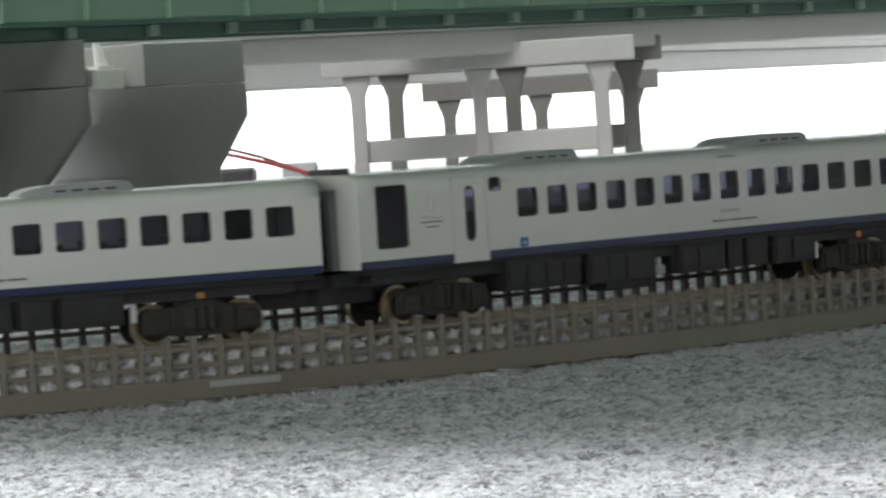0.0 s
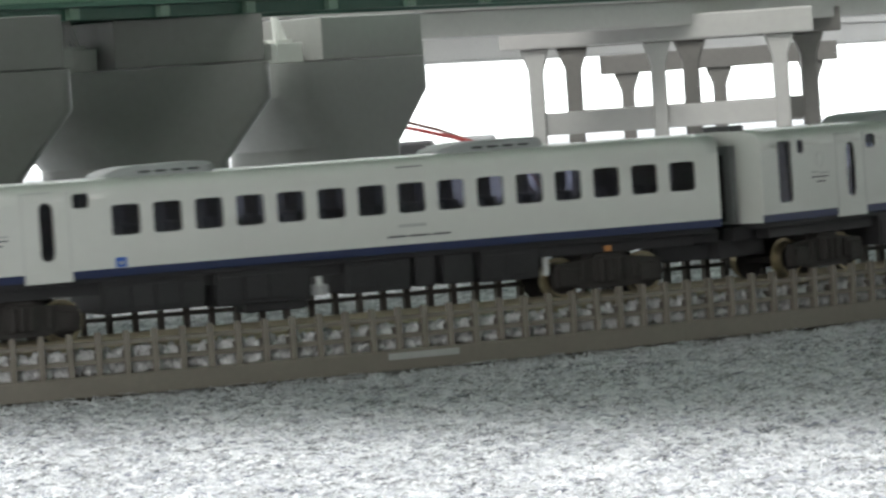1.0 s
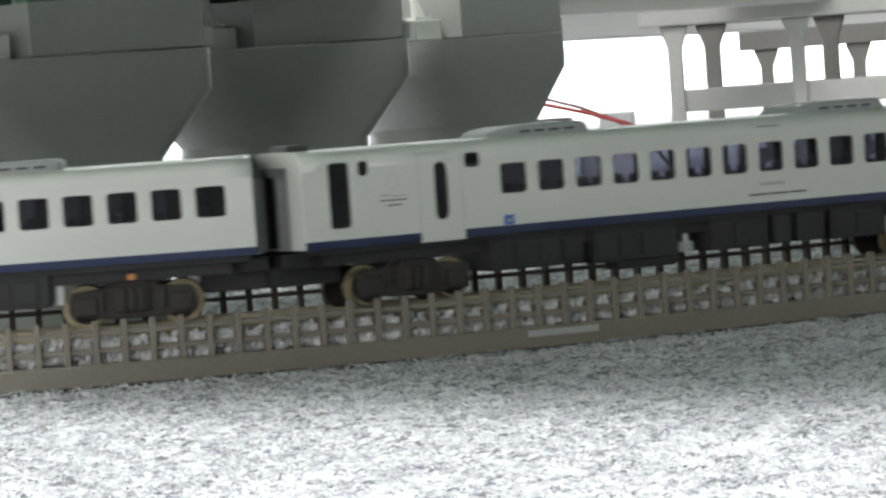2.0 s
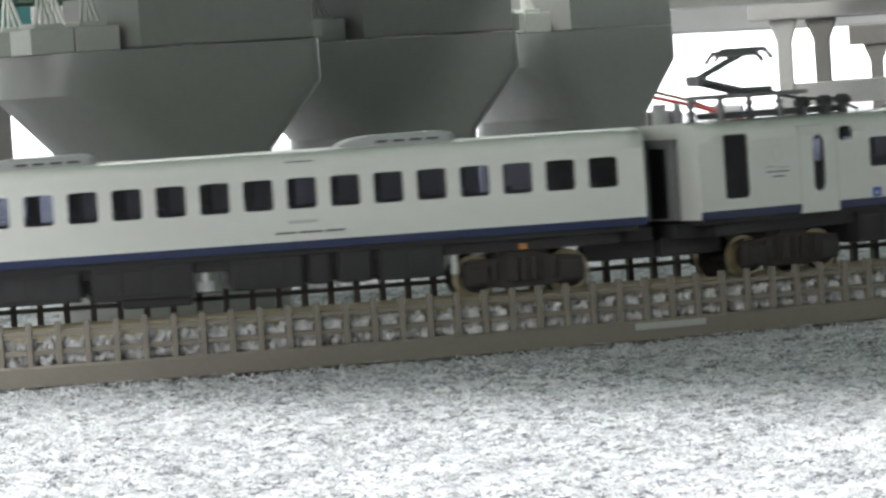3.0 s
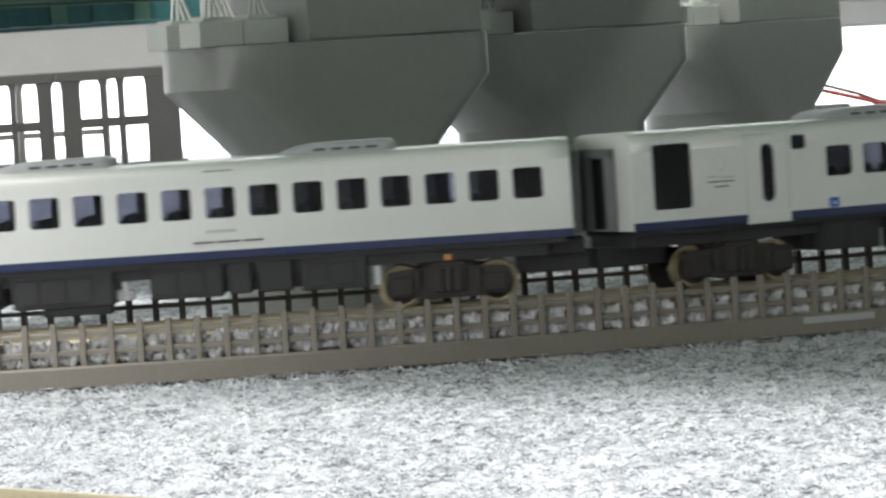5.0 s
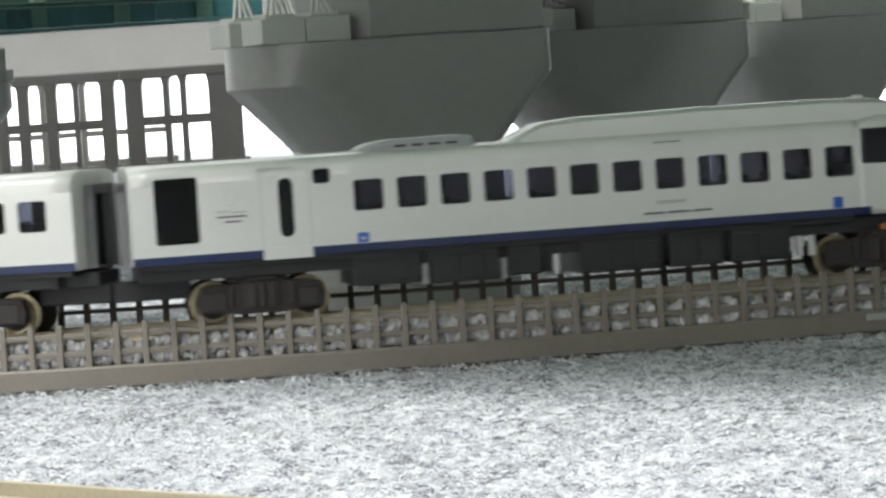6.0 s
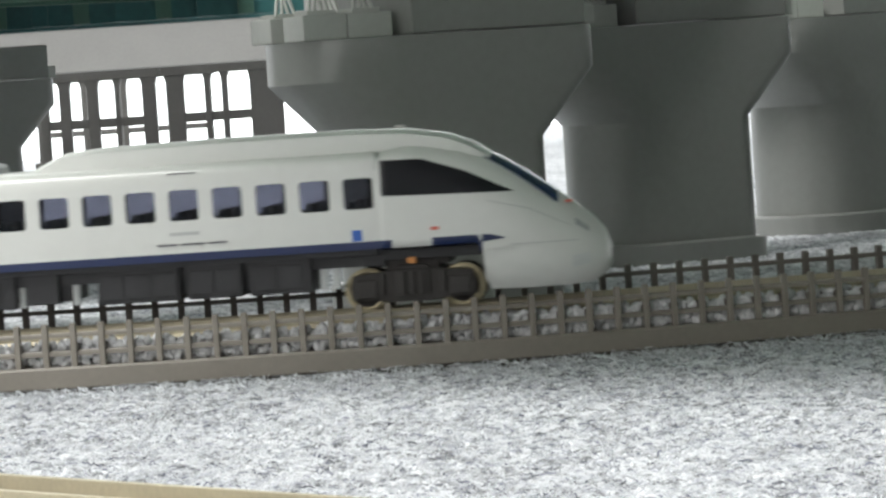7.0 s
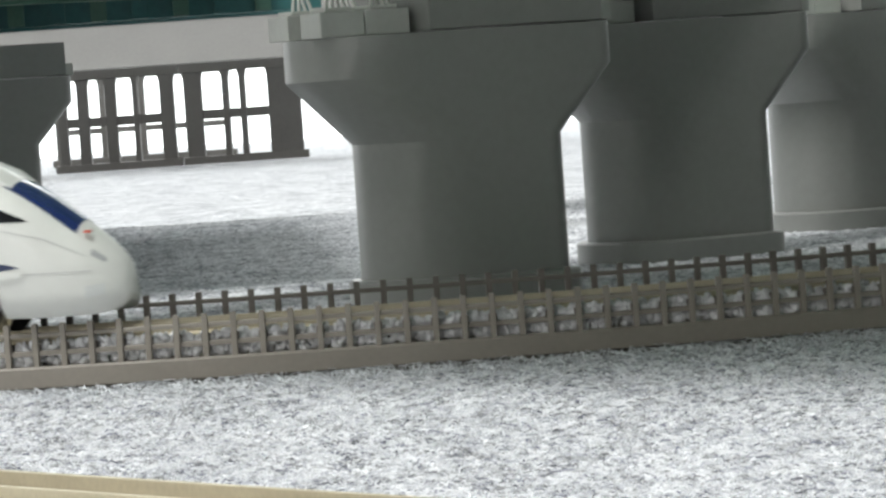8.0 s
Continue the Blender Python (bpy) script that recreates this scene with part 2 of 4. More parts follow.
def pile(x0, x1, y0, y1, step, tall):
    """A stretch of the carpet's tufted pile: a fine sheet with clumps and hollows."""
    nx, ny = int((x1 - x0) / step) + 1, int((y1 - y0) / step) + 1
    xs, ys = np.meshgrid(np.linspace(x0, x1, nx), np.linspace(y0, y1, ny))
    rs = np.random.RandomState(5)
    z = np.zeros_like(xs)
    for cell, weight in ((1.0, 0.45), (1.9, 0.42), (5.0, 0.32), (22.0, 0.2)):
        k = max(1, int(cell * MM / step))
        coarse = rs.rand(ny // k + 3, nx // k + 3)
        u, v = np.arange(ny) / k, np.arange(nx) / k
        i, j = u.astype(int), v.astype(int)
        fu, fv = (u - i)[:, None], (v - j)[None, :]
        fu, fv = fu * fu * (3 - 2 * fu), fv * fv * (3 - 2 * fv)
        i, j = i[:, None], j[None, :]
        z += weight * ((coarse[i, j] * (1 - fu) + coarse[i + 1, j] * fu) * (1 - fv) + (coarse[i, j + 1] * (1 - fu) + coarse[i + 1, j + 1] * fu) * fv)
    z = (z / 1.4) ** 1.3 * tall + rs.rand(ny, nx) * 0.16 * tall - 0.0006 + FLOOR
    edge = np.minimum(np.minimum(xs - x0, x1 - xs), np.minimum(ys - y0, y1 - ys))
    z = np.where(edge < 2 * step, -0.0012 + FLOOR, z)
    me = bpy.data.meshes.new("carpet_pile")
    n = np.arange(nx * ny).reshape(ny, nx)
    quads = np.stack([n[:-1, :-1], n[:-1, 1:], n[1:, 1:], n[1:, :-1]], -1).reshape(-1, 4)
    me.vertices.add(nx * ny)
    me.vertices.foreach_set("co", np.stack([xs, ys, z], -1).ravel())
    me.loops.add(quads.size)
    me.loops.foreach_set("vertex_index", quads.ravel())
    me.polygons.add(len(quads))
    me.polygons.foreach_set("loop_start", np.arange(0, quads.size, 4))
    me.update(calc_edges=True)
    me.shade_smooth()
    me.materials.append(CARPET)
    return tagged(new("carpet_pile", me), "tufted pile of the speckled grey carpet", "carpet", kind="stuff")


pile(-0.10, 0.22, 0.395, 0.69, 0.0005, 0.0012)
pile(-0.18, 0.30, 0.70, 1.45, 0.0012, 0.0016)


def felt():
    """Short curled fibres of mixed greys that make the carpet's surface."""
    m = bpy.data.materials.new("felt_fibre")
    m.use_nodes = True
    n, l = m.node_tree.nodes, m.node_tree.links
    n.remove(n["Principled BSDF"])
    front, thin, both = n.new("ShaderNodeBsdfDiffuse"), n.new("ShaderNodeBsdfTranslucent"), n.new("ShaderNodeMixShader")
    l.new(front.outputs[0], both.inputs[1])
    l.new(thin.outputs[0], both.inputs[2])
    l.new(both.outputs[0], n["Material Output"].inputs[0])
    geo, ramp = n.new("ShaderNodeNewGeometry"), n.new("ShaderNodeValToRGB")
    e = ramp.color_ramp.elements
    e[0].position, e[0].color = 0.0, (0.22, 0.23, 0.29, 1)
    e[1].position, e[1].color = 1.0, (0.86, 0.87, 0.88, 1)
    for at, c in ((0.08, (0.46, 0.47, 0.52, 1)), (0.25, (0.68, 0.69, 0.72, 1)), (0.5, (0.80, 0.81, 0.83, 1))):
        e.new(at).color = c
    l.new(geo.outputs["Random Per Island"], ramp.inputs[0])
    co, tex, span, shade = n.new("ShaderNodeTexCoord"), n.new("ShaderNodeTexNoise"), n.new("ShaderNodeMapRange"), n.new("ShaderNodeVectorMath")
    tex.inputs["Scale"].default_value, tex.inputs["Detail"].default_value, tex.inputs["Roughness"].default_value = 340, 4, 0.7
    span.inputs["From Min"].default_value, span.inputs["From Max"].default_value = 0.37, 0.50
    span.inputs["To Min"].default_value, span.inputs["To Max"].default_value = 0.34, 1.0
    shade.operation = "SCALE"
    l.new(co.outputs["Object"], tex.inputs["Vector"])
    l.new(tex.outputs["Fac"], span.inputs["Value"])
    l.new(ramp.outputs[0], shade.inputs[0])
    l.new(span.outputs["Result"], shade.inputs["Scale"])
    l.new(shade.outputs[0], front.inputs[0])
    l.new(shade.outputs[0], thin.inputs[0])
    rs = np.random.RandomState(11)
    total = 90000
    x, y = rs.uniform(-0.085, 0.205, total), 0.40 + 0.28 * rs.rand(total) ** 0.9
    keep = np.hypot(x - CX, y - CY) > R_NEAR + 0.0024
    x, y = x[keep], y[keep]
    k = len(x)
    turn, size, rise, wide = rs.uniform(0, 2 * np.pi, k), rs.uniform(0.0008, 0.0026, k), rs.uniform(0.0002, 0.0007, k), rs.uniform(0.00004, 0.00008, k)
    dx, dy = np.cos(turn) * size, np.sin(turn) * size
    up = rs.uniform(0.2, 1.0, k)
    co = np.zeros((k, 6, 3))
    for i, (f, h) in enumerate(((0.0, 0.0 * rise), (0.5, rise), (1.0, rise * up))):
        for j, s in enumerate((-1, 1)):
            co[:, 2 * i + j, 0] = x + dx * f - np.sin(turn) * wide * s
            co[:, 2 * i + j, 1] = y + dy * f + np.cos(turn) * wide * s
            co[:, 2 * i + j, 2] = FLOOR + h + wide * 1.4 * (s + 1) * (i > 0)
    base = (np.arange(k) * 6)[:, None, None]
    quads = (base + np.array([[0, 1, 3, 2], [2, 3, 5, 4]])[None]).reshape(-1, 4)
    me = bpy.data.meshes.new("carpet_fibres")
    me.vertices.add(k * 6)
    me.vertices.foreach_set("co", co.ravel())
    me.loops.add(quads.size)
    me.loops.foreach_set("vertex_index", quads.ravel())
    me.polygons.add(len(quads))
    me.polygons.foreach_set("loop_start", np.arange(0, quads.size, 4))
    me.update(calc_edges=True)
    me.materials.append(m)
    return tagged(new("carpet_felt", me), "mixed grey felt fibres of the carpet", "carpet", kind="stuff")


felt()

# ---- piers ----
def obround(cl, cr, w, z):
    """An outline with a round left end about x=cl and a square right end at x=cr, half width w, at height z."""
    pts = []
    for k in range(17):
        a = radians(90 + 180 * k / 16)
        pts.append((cl + w * math.cos(a), w * math.sin(a), z))
    for side, a0 in ((-1, -90), (1, 0)):
        for k in range(8):
            a = radians(a0 + 90 * k / 7)
            pts.append((cr - 4 + 4 * math.cos(a), side * (w - 4) + 4 * math.sin(a), z))
    return pts


def loft(rings, bm=None):
    bm = bm or bmesh.new()
    rs = [[bm.verts.new(Vector(p) * MM) for p in ring] for ring in rings]
    for p, q in zip(rs, rs[1:]):
        for k in range(len(p)):
            bm.faces.new((p[k], p[(k + 1) % len(p)], q[(k + 1) % len(p)], q[k]))
    bm.faces.new(rs[0][::-1])
    bm.faces.new(rs[-1])
    return bm


def pier():
    """A hammerhead bridge pier; x along its length, origin on the floor under the left round of its cap."""
    p = empty("bridge_pier", Matrix(), "grey plastic hammerhead bridge pier with rounded ends", "bridge pier", "piers under the bridge")
    w = 18
    shaft = part("shaft", loft([obround(13.5, 32.1, w, -1.4), obround(13.5, 32.1, w, 30.3), obround(0, 44.2, w, 43.3), obround(0, 44.2, w, 51.5)]), CONCRETE, p, smooth=True)
    part("footing", loft([obround(13.5, 33.2, w + 2.5, -1.6), obround(13.5, 33.2, w + 2.5, 3.2), obround(13.5, 32.7, w + 2.0, 3.6)]), CONCRETE, p, smooth=True)
    part("upper_block", box(4, 42, -17.2, 17.2, 51.75, 62.3, 0.3), CONCRETE, p)
    for y in (-12.5, 3):
        part("bearing_block", box(-17, -7.7, y, y + 9.5, 51.6, 56.5, 0.25), PALE_BLOCK, p, "pale grey bearing block")
        part("bearing_block", box(-7.5, 2.0, y, y + 9.5, 51.6, 56.5, 0.25), PALE_BLOCK, p, "pale grey bearing block")
        for x in (-12.3, -2.8):
            bm = box(x - 3, x + 3, y + 1.5, y + 8, 56.6, 57.4, 0.1)
            for a, b in ((-2, -0.6), (2, 0.6), (-0.7, 0.2), (0.7, -0.2)):
                add_tube(bm, [((x + a) * MM, (y + 3) * MM, 57.3 * MM), ((x + b) * MM, (y + 4.5) * MM, 63 * MM)], 0.4 * MM, 5)
            part("bearing_strut", bm, PALE_BLOCK, p)
    part("end_block", box(42.1, 45.2, -15, 15, 51.7, 55.5, 0.25), PALE_BLOCK, p)
    return p


PIER_TURN = 26.0
first = pier()
first.matrix_basis = pose(-0.0107, 0.830, 0, 0, 0, PIER_TURN)
copy_thing(first, pose(0.0382, 0.935, 0, 0, 0, PIER_TURN))
copy_thing(first, pose(0.0908, 1.035, 0, 0, 0, PIER_TURN + 17))
copy_thing(first, pose(-0.161, 1.34, 0, 0, 0, 26))


# ---- the train ----
X_END = 67.0
WINDOWS = [(-33.6 + 6.57 * i, -33.6 + 6.57 * i + 4.45) for i in range(15)]
WIDE, MIDDLING = (-63.4, -56.9), (-62.2, -57.6)
SMALL, TALL, DOOR_GLASS, DOOR = (-39.6, -37.0), (-62.6, -59.2), (-44.9, -42.7), (-47.6, -40.2)
Z_LOW, Z_STRIPE, Z_SILL, Z_HEAD, Z_CREST = 17.9, 19.1, 23.95, 28.55, 32.7
SIDE = [(9.55, 17.9), (9.6, 19.1), (9.65, 20.8), (9.7, 23.95), (9.7, 28.4), (9.7, 28.55), (9.65, 29.6), (9.6, 30.6), (9.35, 31.3), (8.8, 31.9), (7.6, 32.3), (5.0, 32.6), (0.0, 32.7)]


def openings(first_window, last_window, second_small, tall=TALL):
    holes = [(a, b, Z_SILL, Z_HEAD) for a, b in WINDOWS[first_window:last_window]]
    holes += [(*SMALL, 28.4, 30.6), (*tall, 20.8, 30.6), (*DOOR_GLASS, 20.8, 29.6)]
    if second_small:
        holes.append((-57.6, -55.9, 28.4, 30.6))
    return holes


def inside(x, z, holes):
    return any(a < x < b and c < z < d for a, b, c, d in holes)


def far_side(holes):
    """The windows of the far side stand half a pitch further along."""
    return [(a + 3.6, b + 3.6, c, d) for a, b, c, d in holes if c == Z_SILL and b < 56]


def shell(x0, x1, holes, cap_left=True, cap_right=True):
    """The car's skin with its window openings: x0 to x1 along the car."""
    bm = bmesh.new()
    beyond = far_side(holes)
    xs = sorted({x0, x1, DOOR[0], DOOR[1], *[v for h in holes + beyond for v in h[:2]]})
    xs = [x for x in xs if x0 <= x <= x1]
    full = [(-y, z) for y, z in SIDE] + [(y, z) for y, z in SIDE[::-1][1:]]
    grid = [[bm.verts.new((x * MM, y * MM, z * MM)) for y, z in full] for x in xs]
    for i in range(len(xs) - 1):
        for k in range(len(full) - 1):
            zm, xm = (full[k][1] + full[k + 1][1]) / 2, (xs[i] + xs[i + 1]) / 2
            if abs(full[k][0]) > 9 and inside(xm, zm, holes if full[k][0] < 0 else beyond):
                continue
            f = bm.faces.new((grid[i][k], grid[i + 1][k], grid[i + 1][k + 1], grid[i][k + 1]))
            if zm < Z_STRIPE and not DOOR[0] < xm < DOOR[1]:
                f.material_index = 1
            f.smooth = abs(full[k][0]) < 9.66 and zm > 30
    for use, row in ((cap_left, grid[0]), (cap_right, grid[-1])):
        if use:
            bm.faces.new(row)
    return bm


def solid(ob, mm):
    s = ob.modifiers.new("thickness", "SOLIDIFY")
    s.thickness, s.offset = mm * MM, -1
    s.material_offset = s.material_offset_rim = 2
    return ob


PANE_MESHES = {}


def pane_mesh(w, h, r):
    """A pane with rounded corners in the x, z plane, thin in y."""
    key = (round(w, 2), round(h, 2))
    if key not in PANE_MESHES:
        bm = bmesh.new()
        pts = []
        for cx, cz, a0 in ((w / 2 - r, h / 2 - r, 0), (-w / 2 + r, h / 2 - r, 90), (-w / 2 + r, -h / 2 + r, 180), (w / 2 - r, -h / 2 + r, 270)):
            for k in range(4):
                a = radians(a0 + 30 * k)
                pts.append((cx + r * math.cos(a), cz + r * math.sin(a)))
        f = bm.faces.new([bm.verts.new((x * MM, -0.1 * MM, z * MM)) for x, z in pts])
        g = bmesh.ops.extrude_face_region(bm, geom=[f])
        bmesh.ops.translate(bm, verts=[v for v in g["geom"] if isinstance(v, bmesh.types.BMVert)], vec=(0, 0.2 * MM, 0))
        PANE_MESHES[key] = mesh_of("window_pane", bm, GLASS)
    return PANE_MESHES[key]


def gasket_mesh(w, h, r):
    """A thin frame that rounds the corners of an opening."""
    key = ("g", round(w, 2), round(h, 2))
    if key not in PANE_MESHES:
        bm = bmesh.new()
        inner = []
        outer = []
        for sx, sz, a0 in ((1, 1, 0), (-1, 1, 90), (-1, -1, 180), (1, -1, 270)):
            for k in range(4):
                a = radians(a0 + 30 * k)
                inner.append((sx * (w / 2 - r) + r * math.cos(a), sz * (h / 2 - r) + r * math.sin(a)))
                outer.append((sx * (w / 2 + 0.12), sz * (h / 2 + 0.12)))
        vi = [bm.verts.new((x * MM, 0, z * MM)) for x, z in inner]
        vo = [bm.verts.new((x * MM, 0, z * MM)) for x, z in outer]
        n = len(vi)
        for k in range(n):
            j = (k + 1) % n
            if outer[k] == outer[j]:
                bm.faces.new((vi[k], vi[j], vo[k]))
            else:
                bm.faces.new((vi[k], vi[j], vo[j], vo[k]))
        bmesh.ops.remove_doubles(bm, verts=bm.verts, dist=1e-7)
        g = bmesh.ops.extrude_face_region(bm, geom=list(bm.faces))
        bmesh.ops.translate(bm, verts=[v for v in g["geom"] if isinstance(v, bmesh.types.BMVert)], vec=(0, 0.5 * MM, 0))
        PANE_MESHES[key] = mesh_of("window_frame", bm, WHITE)
    return PANE_MESHES[key]


def wheel_mesh():
    bm = bmesh.new()
    rings = []
    for y, r in ((-0.3, 0.3), (-0.3, 2.25), (-0.75, 2.4), (-0.8, 2.78), (0.55, 2.85), (0.6, 3.4), (0.95, 3.4), (0.95, 0.3)):
        rings.append([bm.verts.new((r * math.cos(k * math.tau / 24) * MM, y * MM, r * math.sin(k * math.tau / 24) * MM)) for k in range(24)])
    for p, q in zip(rings, rings[1:]):
        for k in range(24):
            bm.faces.new((p[k], p[(k + 1) % 24], q[(k + 1) % 24], q[k]))
    bm.faces.new(rings[0])
    bm.faces.new(rings[-1])
    for f in bm.faces:
        if (f.calc_center_median() * Vector((1, 0, 1))).length < 2.45 * MM:
            f.material_index = 1
    return mesh_of("wheel", bm, [WHEEL, BOGIE])


def side_frame_mesh():
    bm = prism([(-9.5, 12.0), (-9.0, 13.9), (-3, 14.5), (-2, 15.2), (2, 15.2), (3, 14.5), (9.0, 13.9), (9.5, 12.0), (9.2, 10.2), (5.2, 10.0), (3.6, 9.7), (-3.6, 9.7), (-5.2, 10.0), (-9.2, 10.2)], -0.7, 0.7, 0.12)
    for x in (-7, 7):
        add_box(bm, (x - 1.7) * MM, (x + 1.7) * MM, -1.25 * MM, -0.4 * MM, 10.4 * MM, 13.2 * MM, 0.3 * MM)
    add_box(bm, -2.6 * MM, 2.6 * MM, -1.3 * MM, -0.4 * MM, 10.6 * MM, 14.6 * MM, 0.4 * MM)
    for x in (-1.4, 0, 1.4):
        add_tube(bm, [(x * MM, -1.4 * MM, 10.8 * MM), (x * MM, -1.4 * MM, 14.2 * MM)], 0.5 * MM, 6)
    for x in (-4.6, 4.6):
        add_tube(bm, [(x * MM, -1.0 * MM, 11 * MM), (x * MM, -1.0 * MM, 14 * MM)], 0.45 * MM, 6)
    return mesh_of("side_frame", bm, BOGIE)


def seat_mesh():
    bm = box(-1.3, 1.6, -3.3, 3.3, 0, 1.3, 0.2)
    add_box(bm, -2.2 * MM, -1.2 * MM, -3.3 * MM, 3.3 * MM, 0, 5.6 * MM, 0.3 * MM)
    return mesh_of("seat", bm, SEAT)


WHEEL_MESH, FRAME_MESH, SEAT_MESH = wheel_mesh(), side_frame_mesh(), seat_mesh()


def bogie(car, x):
    b = part("bogie", box(x - 4, x + 4, -6, 6, 11, 16.2, 0.4), BOGIE, car, "dark brown plastic bogie with worn metal wheels")
    for dx in (-7.2, 7.2):
        for y, flip in ((-4.5, 0), (4.5, 180)):
            part("wheel", WHEEL_MESH, None, b, m=pose((x + dx) * MM, y * MM, (RAIL_Z * 1000 + 2.8) * MM, 0, 0, flip))
        part("axle", tube([(x + dx, -5, RAIL_Z * 1000 + 2.8), (x + dx, 5, RAIL_Z * 1000 + 2.8)], 0.6, 8), BOGIE, b)
    for y, flip in ((-6.4, 0), (6.4, 180)):
        part("side_frame", FRAME_MESH, None, b, m=pose(x * MM, y * MM, 0, 0, 0, flip))
    part("bolster", box(x - 5.5, x + 5.5, -5.6, 5.6, 15.0, 16.6, 0.3), BOGIE, b)
    if x > 0:
        part("contact_strip", box(x - 0.6, x + 0.6, -7.5, -6.0, 15.35, 16.3, 0.1), COPPER, b, "copper current contact")


def bars(car, name, x, z, w, rows, material, y=-9.75, h=0.28):
    """Printed lines of writing that cannot be read."""
    bm = bmesh.new()
    for i, (a, b) in enumerate(rows):
        add_box(bm, (x + a * w) * MM, (x + b * w) * MM, (y - 0.02) * MM, (y + 0.1) * MM, (z - i * 0.75 - h / 2) * MM, (z - i * 0.75 + h / 2) * MM)
    return part(name, bm, material, car)


def roof_unit(car, x, n=8.8):
    """A flat air conditioner with a long ramp at its trailing end."""
    rings = []
    for dx, top, w in ((-n, 32.75, 4.6), (-n + 0.7, 33.25, 5.0), (-n + 2.4, 33.75, 5.3), (-n + 5.0, 34.05, 5.4), (n - 1.6, 34.15, 5.4), (n - 0.5, 34.0, 5.2), (n, 33.5, 4.9)):
        rings.append([(x + dx, -w - 0.5, 31.9), (x + dx, -w, top - 0.45), (x + dx, -w + 0.6, top), (x + dx, w - 0.6, top), (x + dx, w, top - 0.45), (x + dx, w + 0.5, 31.9)])
    u = part("roof_unit", loft(rings), ROOF_GREY, car, "low grey roof air conditioner", smooth=True)
    part("base_rim", box(x - n + 1.5, x + n - 0.4, -6.1, 6.1, 31.9, 32.75, 0.2), ROOF_GREY, u)
    for k in range(4):
        part("side_louvre", box(x - 3.4 + 2.6 * k, x - 1.6 + 2.6 * k, -5.62, -5.2, 32.9, 33.3, 0.05), DARK_ROOF, u)


def under_boxes(car, spans):
    for a, b, low in spans:
        u = part("underfloor_box", box(a, b, -8.2, 8.2, low, 17.3, 0.25), UNDER, car)
        if b - a > 8:
            for k in range(int((b - a) / 4)):
                part("cover", box(a + 0.5 + 4 * k, a + 4.0 + 4 * k, -8.4, -8.1, low + 0.7, 16.3, 0.1), UNDER, u)


def fit_side(car, holes):
    for y, group in ((-9.35, holes), (9.35, far_side(holes))):
        for a, b, c, d in group:
            part("window_pane", pane_mesh(b - a + 0.2, d - c + 0.2, 0.2), None, car, m=pose((a + b) / 2 * MM, y * MM, (c + d) / 2 * MM))
    for a, b, c, d in holes:
        r = 1.05 if (b - a) < 2.4 and (d - c) > 5 else 0.5
        part("window_frame", gasket_mesh(b - a, d - c, r), None, car, m=pose((a + b) / 2 * MM, -9.69 * MM, (c + d) / 2 * MM))


def common(car, x0, x1, seats):
    part("floor_pan", box(x0 + 1, x1 - 1, -8.6, 8.6, 17.0, 18.2, 0.1), UNDER, car)
    for i in range(seats):
        for y in (-4.9, 4.9):
            part("seat", SEAT_MESH, None, car, m=pose((WINDOWS[i][0] + 2.8) * MM, y * MM, 19.6 * MM))
    part("deck", box(x0 + 1.2, x1 - 1.2, -8.9, 8.9, 18.25, 19.5), UNDER, car)
    part("door", box(DOOR[0], DOOR[1], -9.74, -9.3, 17.6, 19.4, 0.05), WHITE, car)
    bm = bmesh.new()
    for a, b, c, d in ((DOOR[0], DOOR[0] + 0.12, 18, 31), (DOOR[1] - 0.12, DOOR[1], 18, 31), (DOOR[0] - 0.4, DOOR[1] - 2.4, 31.0, 31.15)):
        add_box(bm, a * MM, b * MM, -9.73 * MM, -9.5 * MM, c * MM, d * MM)
    part("door_seam", bm, SEAM, car)
    bars(car, "roof_print", 14.5, 31.0, 4.2, [(-0.5, 0.5)], PRINT, y=-9.62, h=0.16)
    bars(car, "maker_print", 15.5, 20.4, 10.5, [(-0.5, -0.2), ], PRINT)
    bars(car, "maker_print", 15.5, 20.4, 10.5, [(-0.16, 0.18)], PRINT)
    bars(car, "maker_print", 15.5, 20.4, 10.5, [(0.22, 0.5)], PRINT)
    bars(car, "pale_print", 14.5, 22.0, 4.5, [(-0.5, 0.5)], PALE_PRINT, h=0.5)
    mark = box(-33.4, -31.7, -9.72, -9.5, 19.2, 20.7, 0.1)
    part("blue_mark", mark, BLUE_MARK, car)
    part("blue_mark", box(-32.9, -32.2, -9.74, -9.5, 19.6, 20.1), PALE_PRINT, car)


def logo(car, x):
    bm = bmesh.new()
    for k in range(16):
        a, b = k * math.tau / 16, (k + 1) * math.tau / 16
        add_tube(bm, [((x + 0.9 * math.cos(t)) * MM, -9.7 * MM, (27.2 + 1.2 * math.sin(t)) * MM) for t in (a, b)], 0.05 * MM, 4)
    part("emblem_ring", bm, PALE_PRINT, car)
    bars(car, "emblem_print", x, 25.2, 4.4, [(-0.5, -0.1)], PALE_PRINT)
    bars(car, "emblem_print", x, 25.0, 4.4, [(-0.02, 0.5)], PALE_PRINT)
    bars(car, "emblem_print", x, 24.4, 4.4, [(-0.5, 0.5), (-0.25, 0.3)], PRINT, h=0.22)


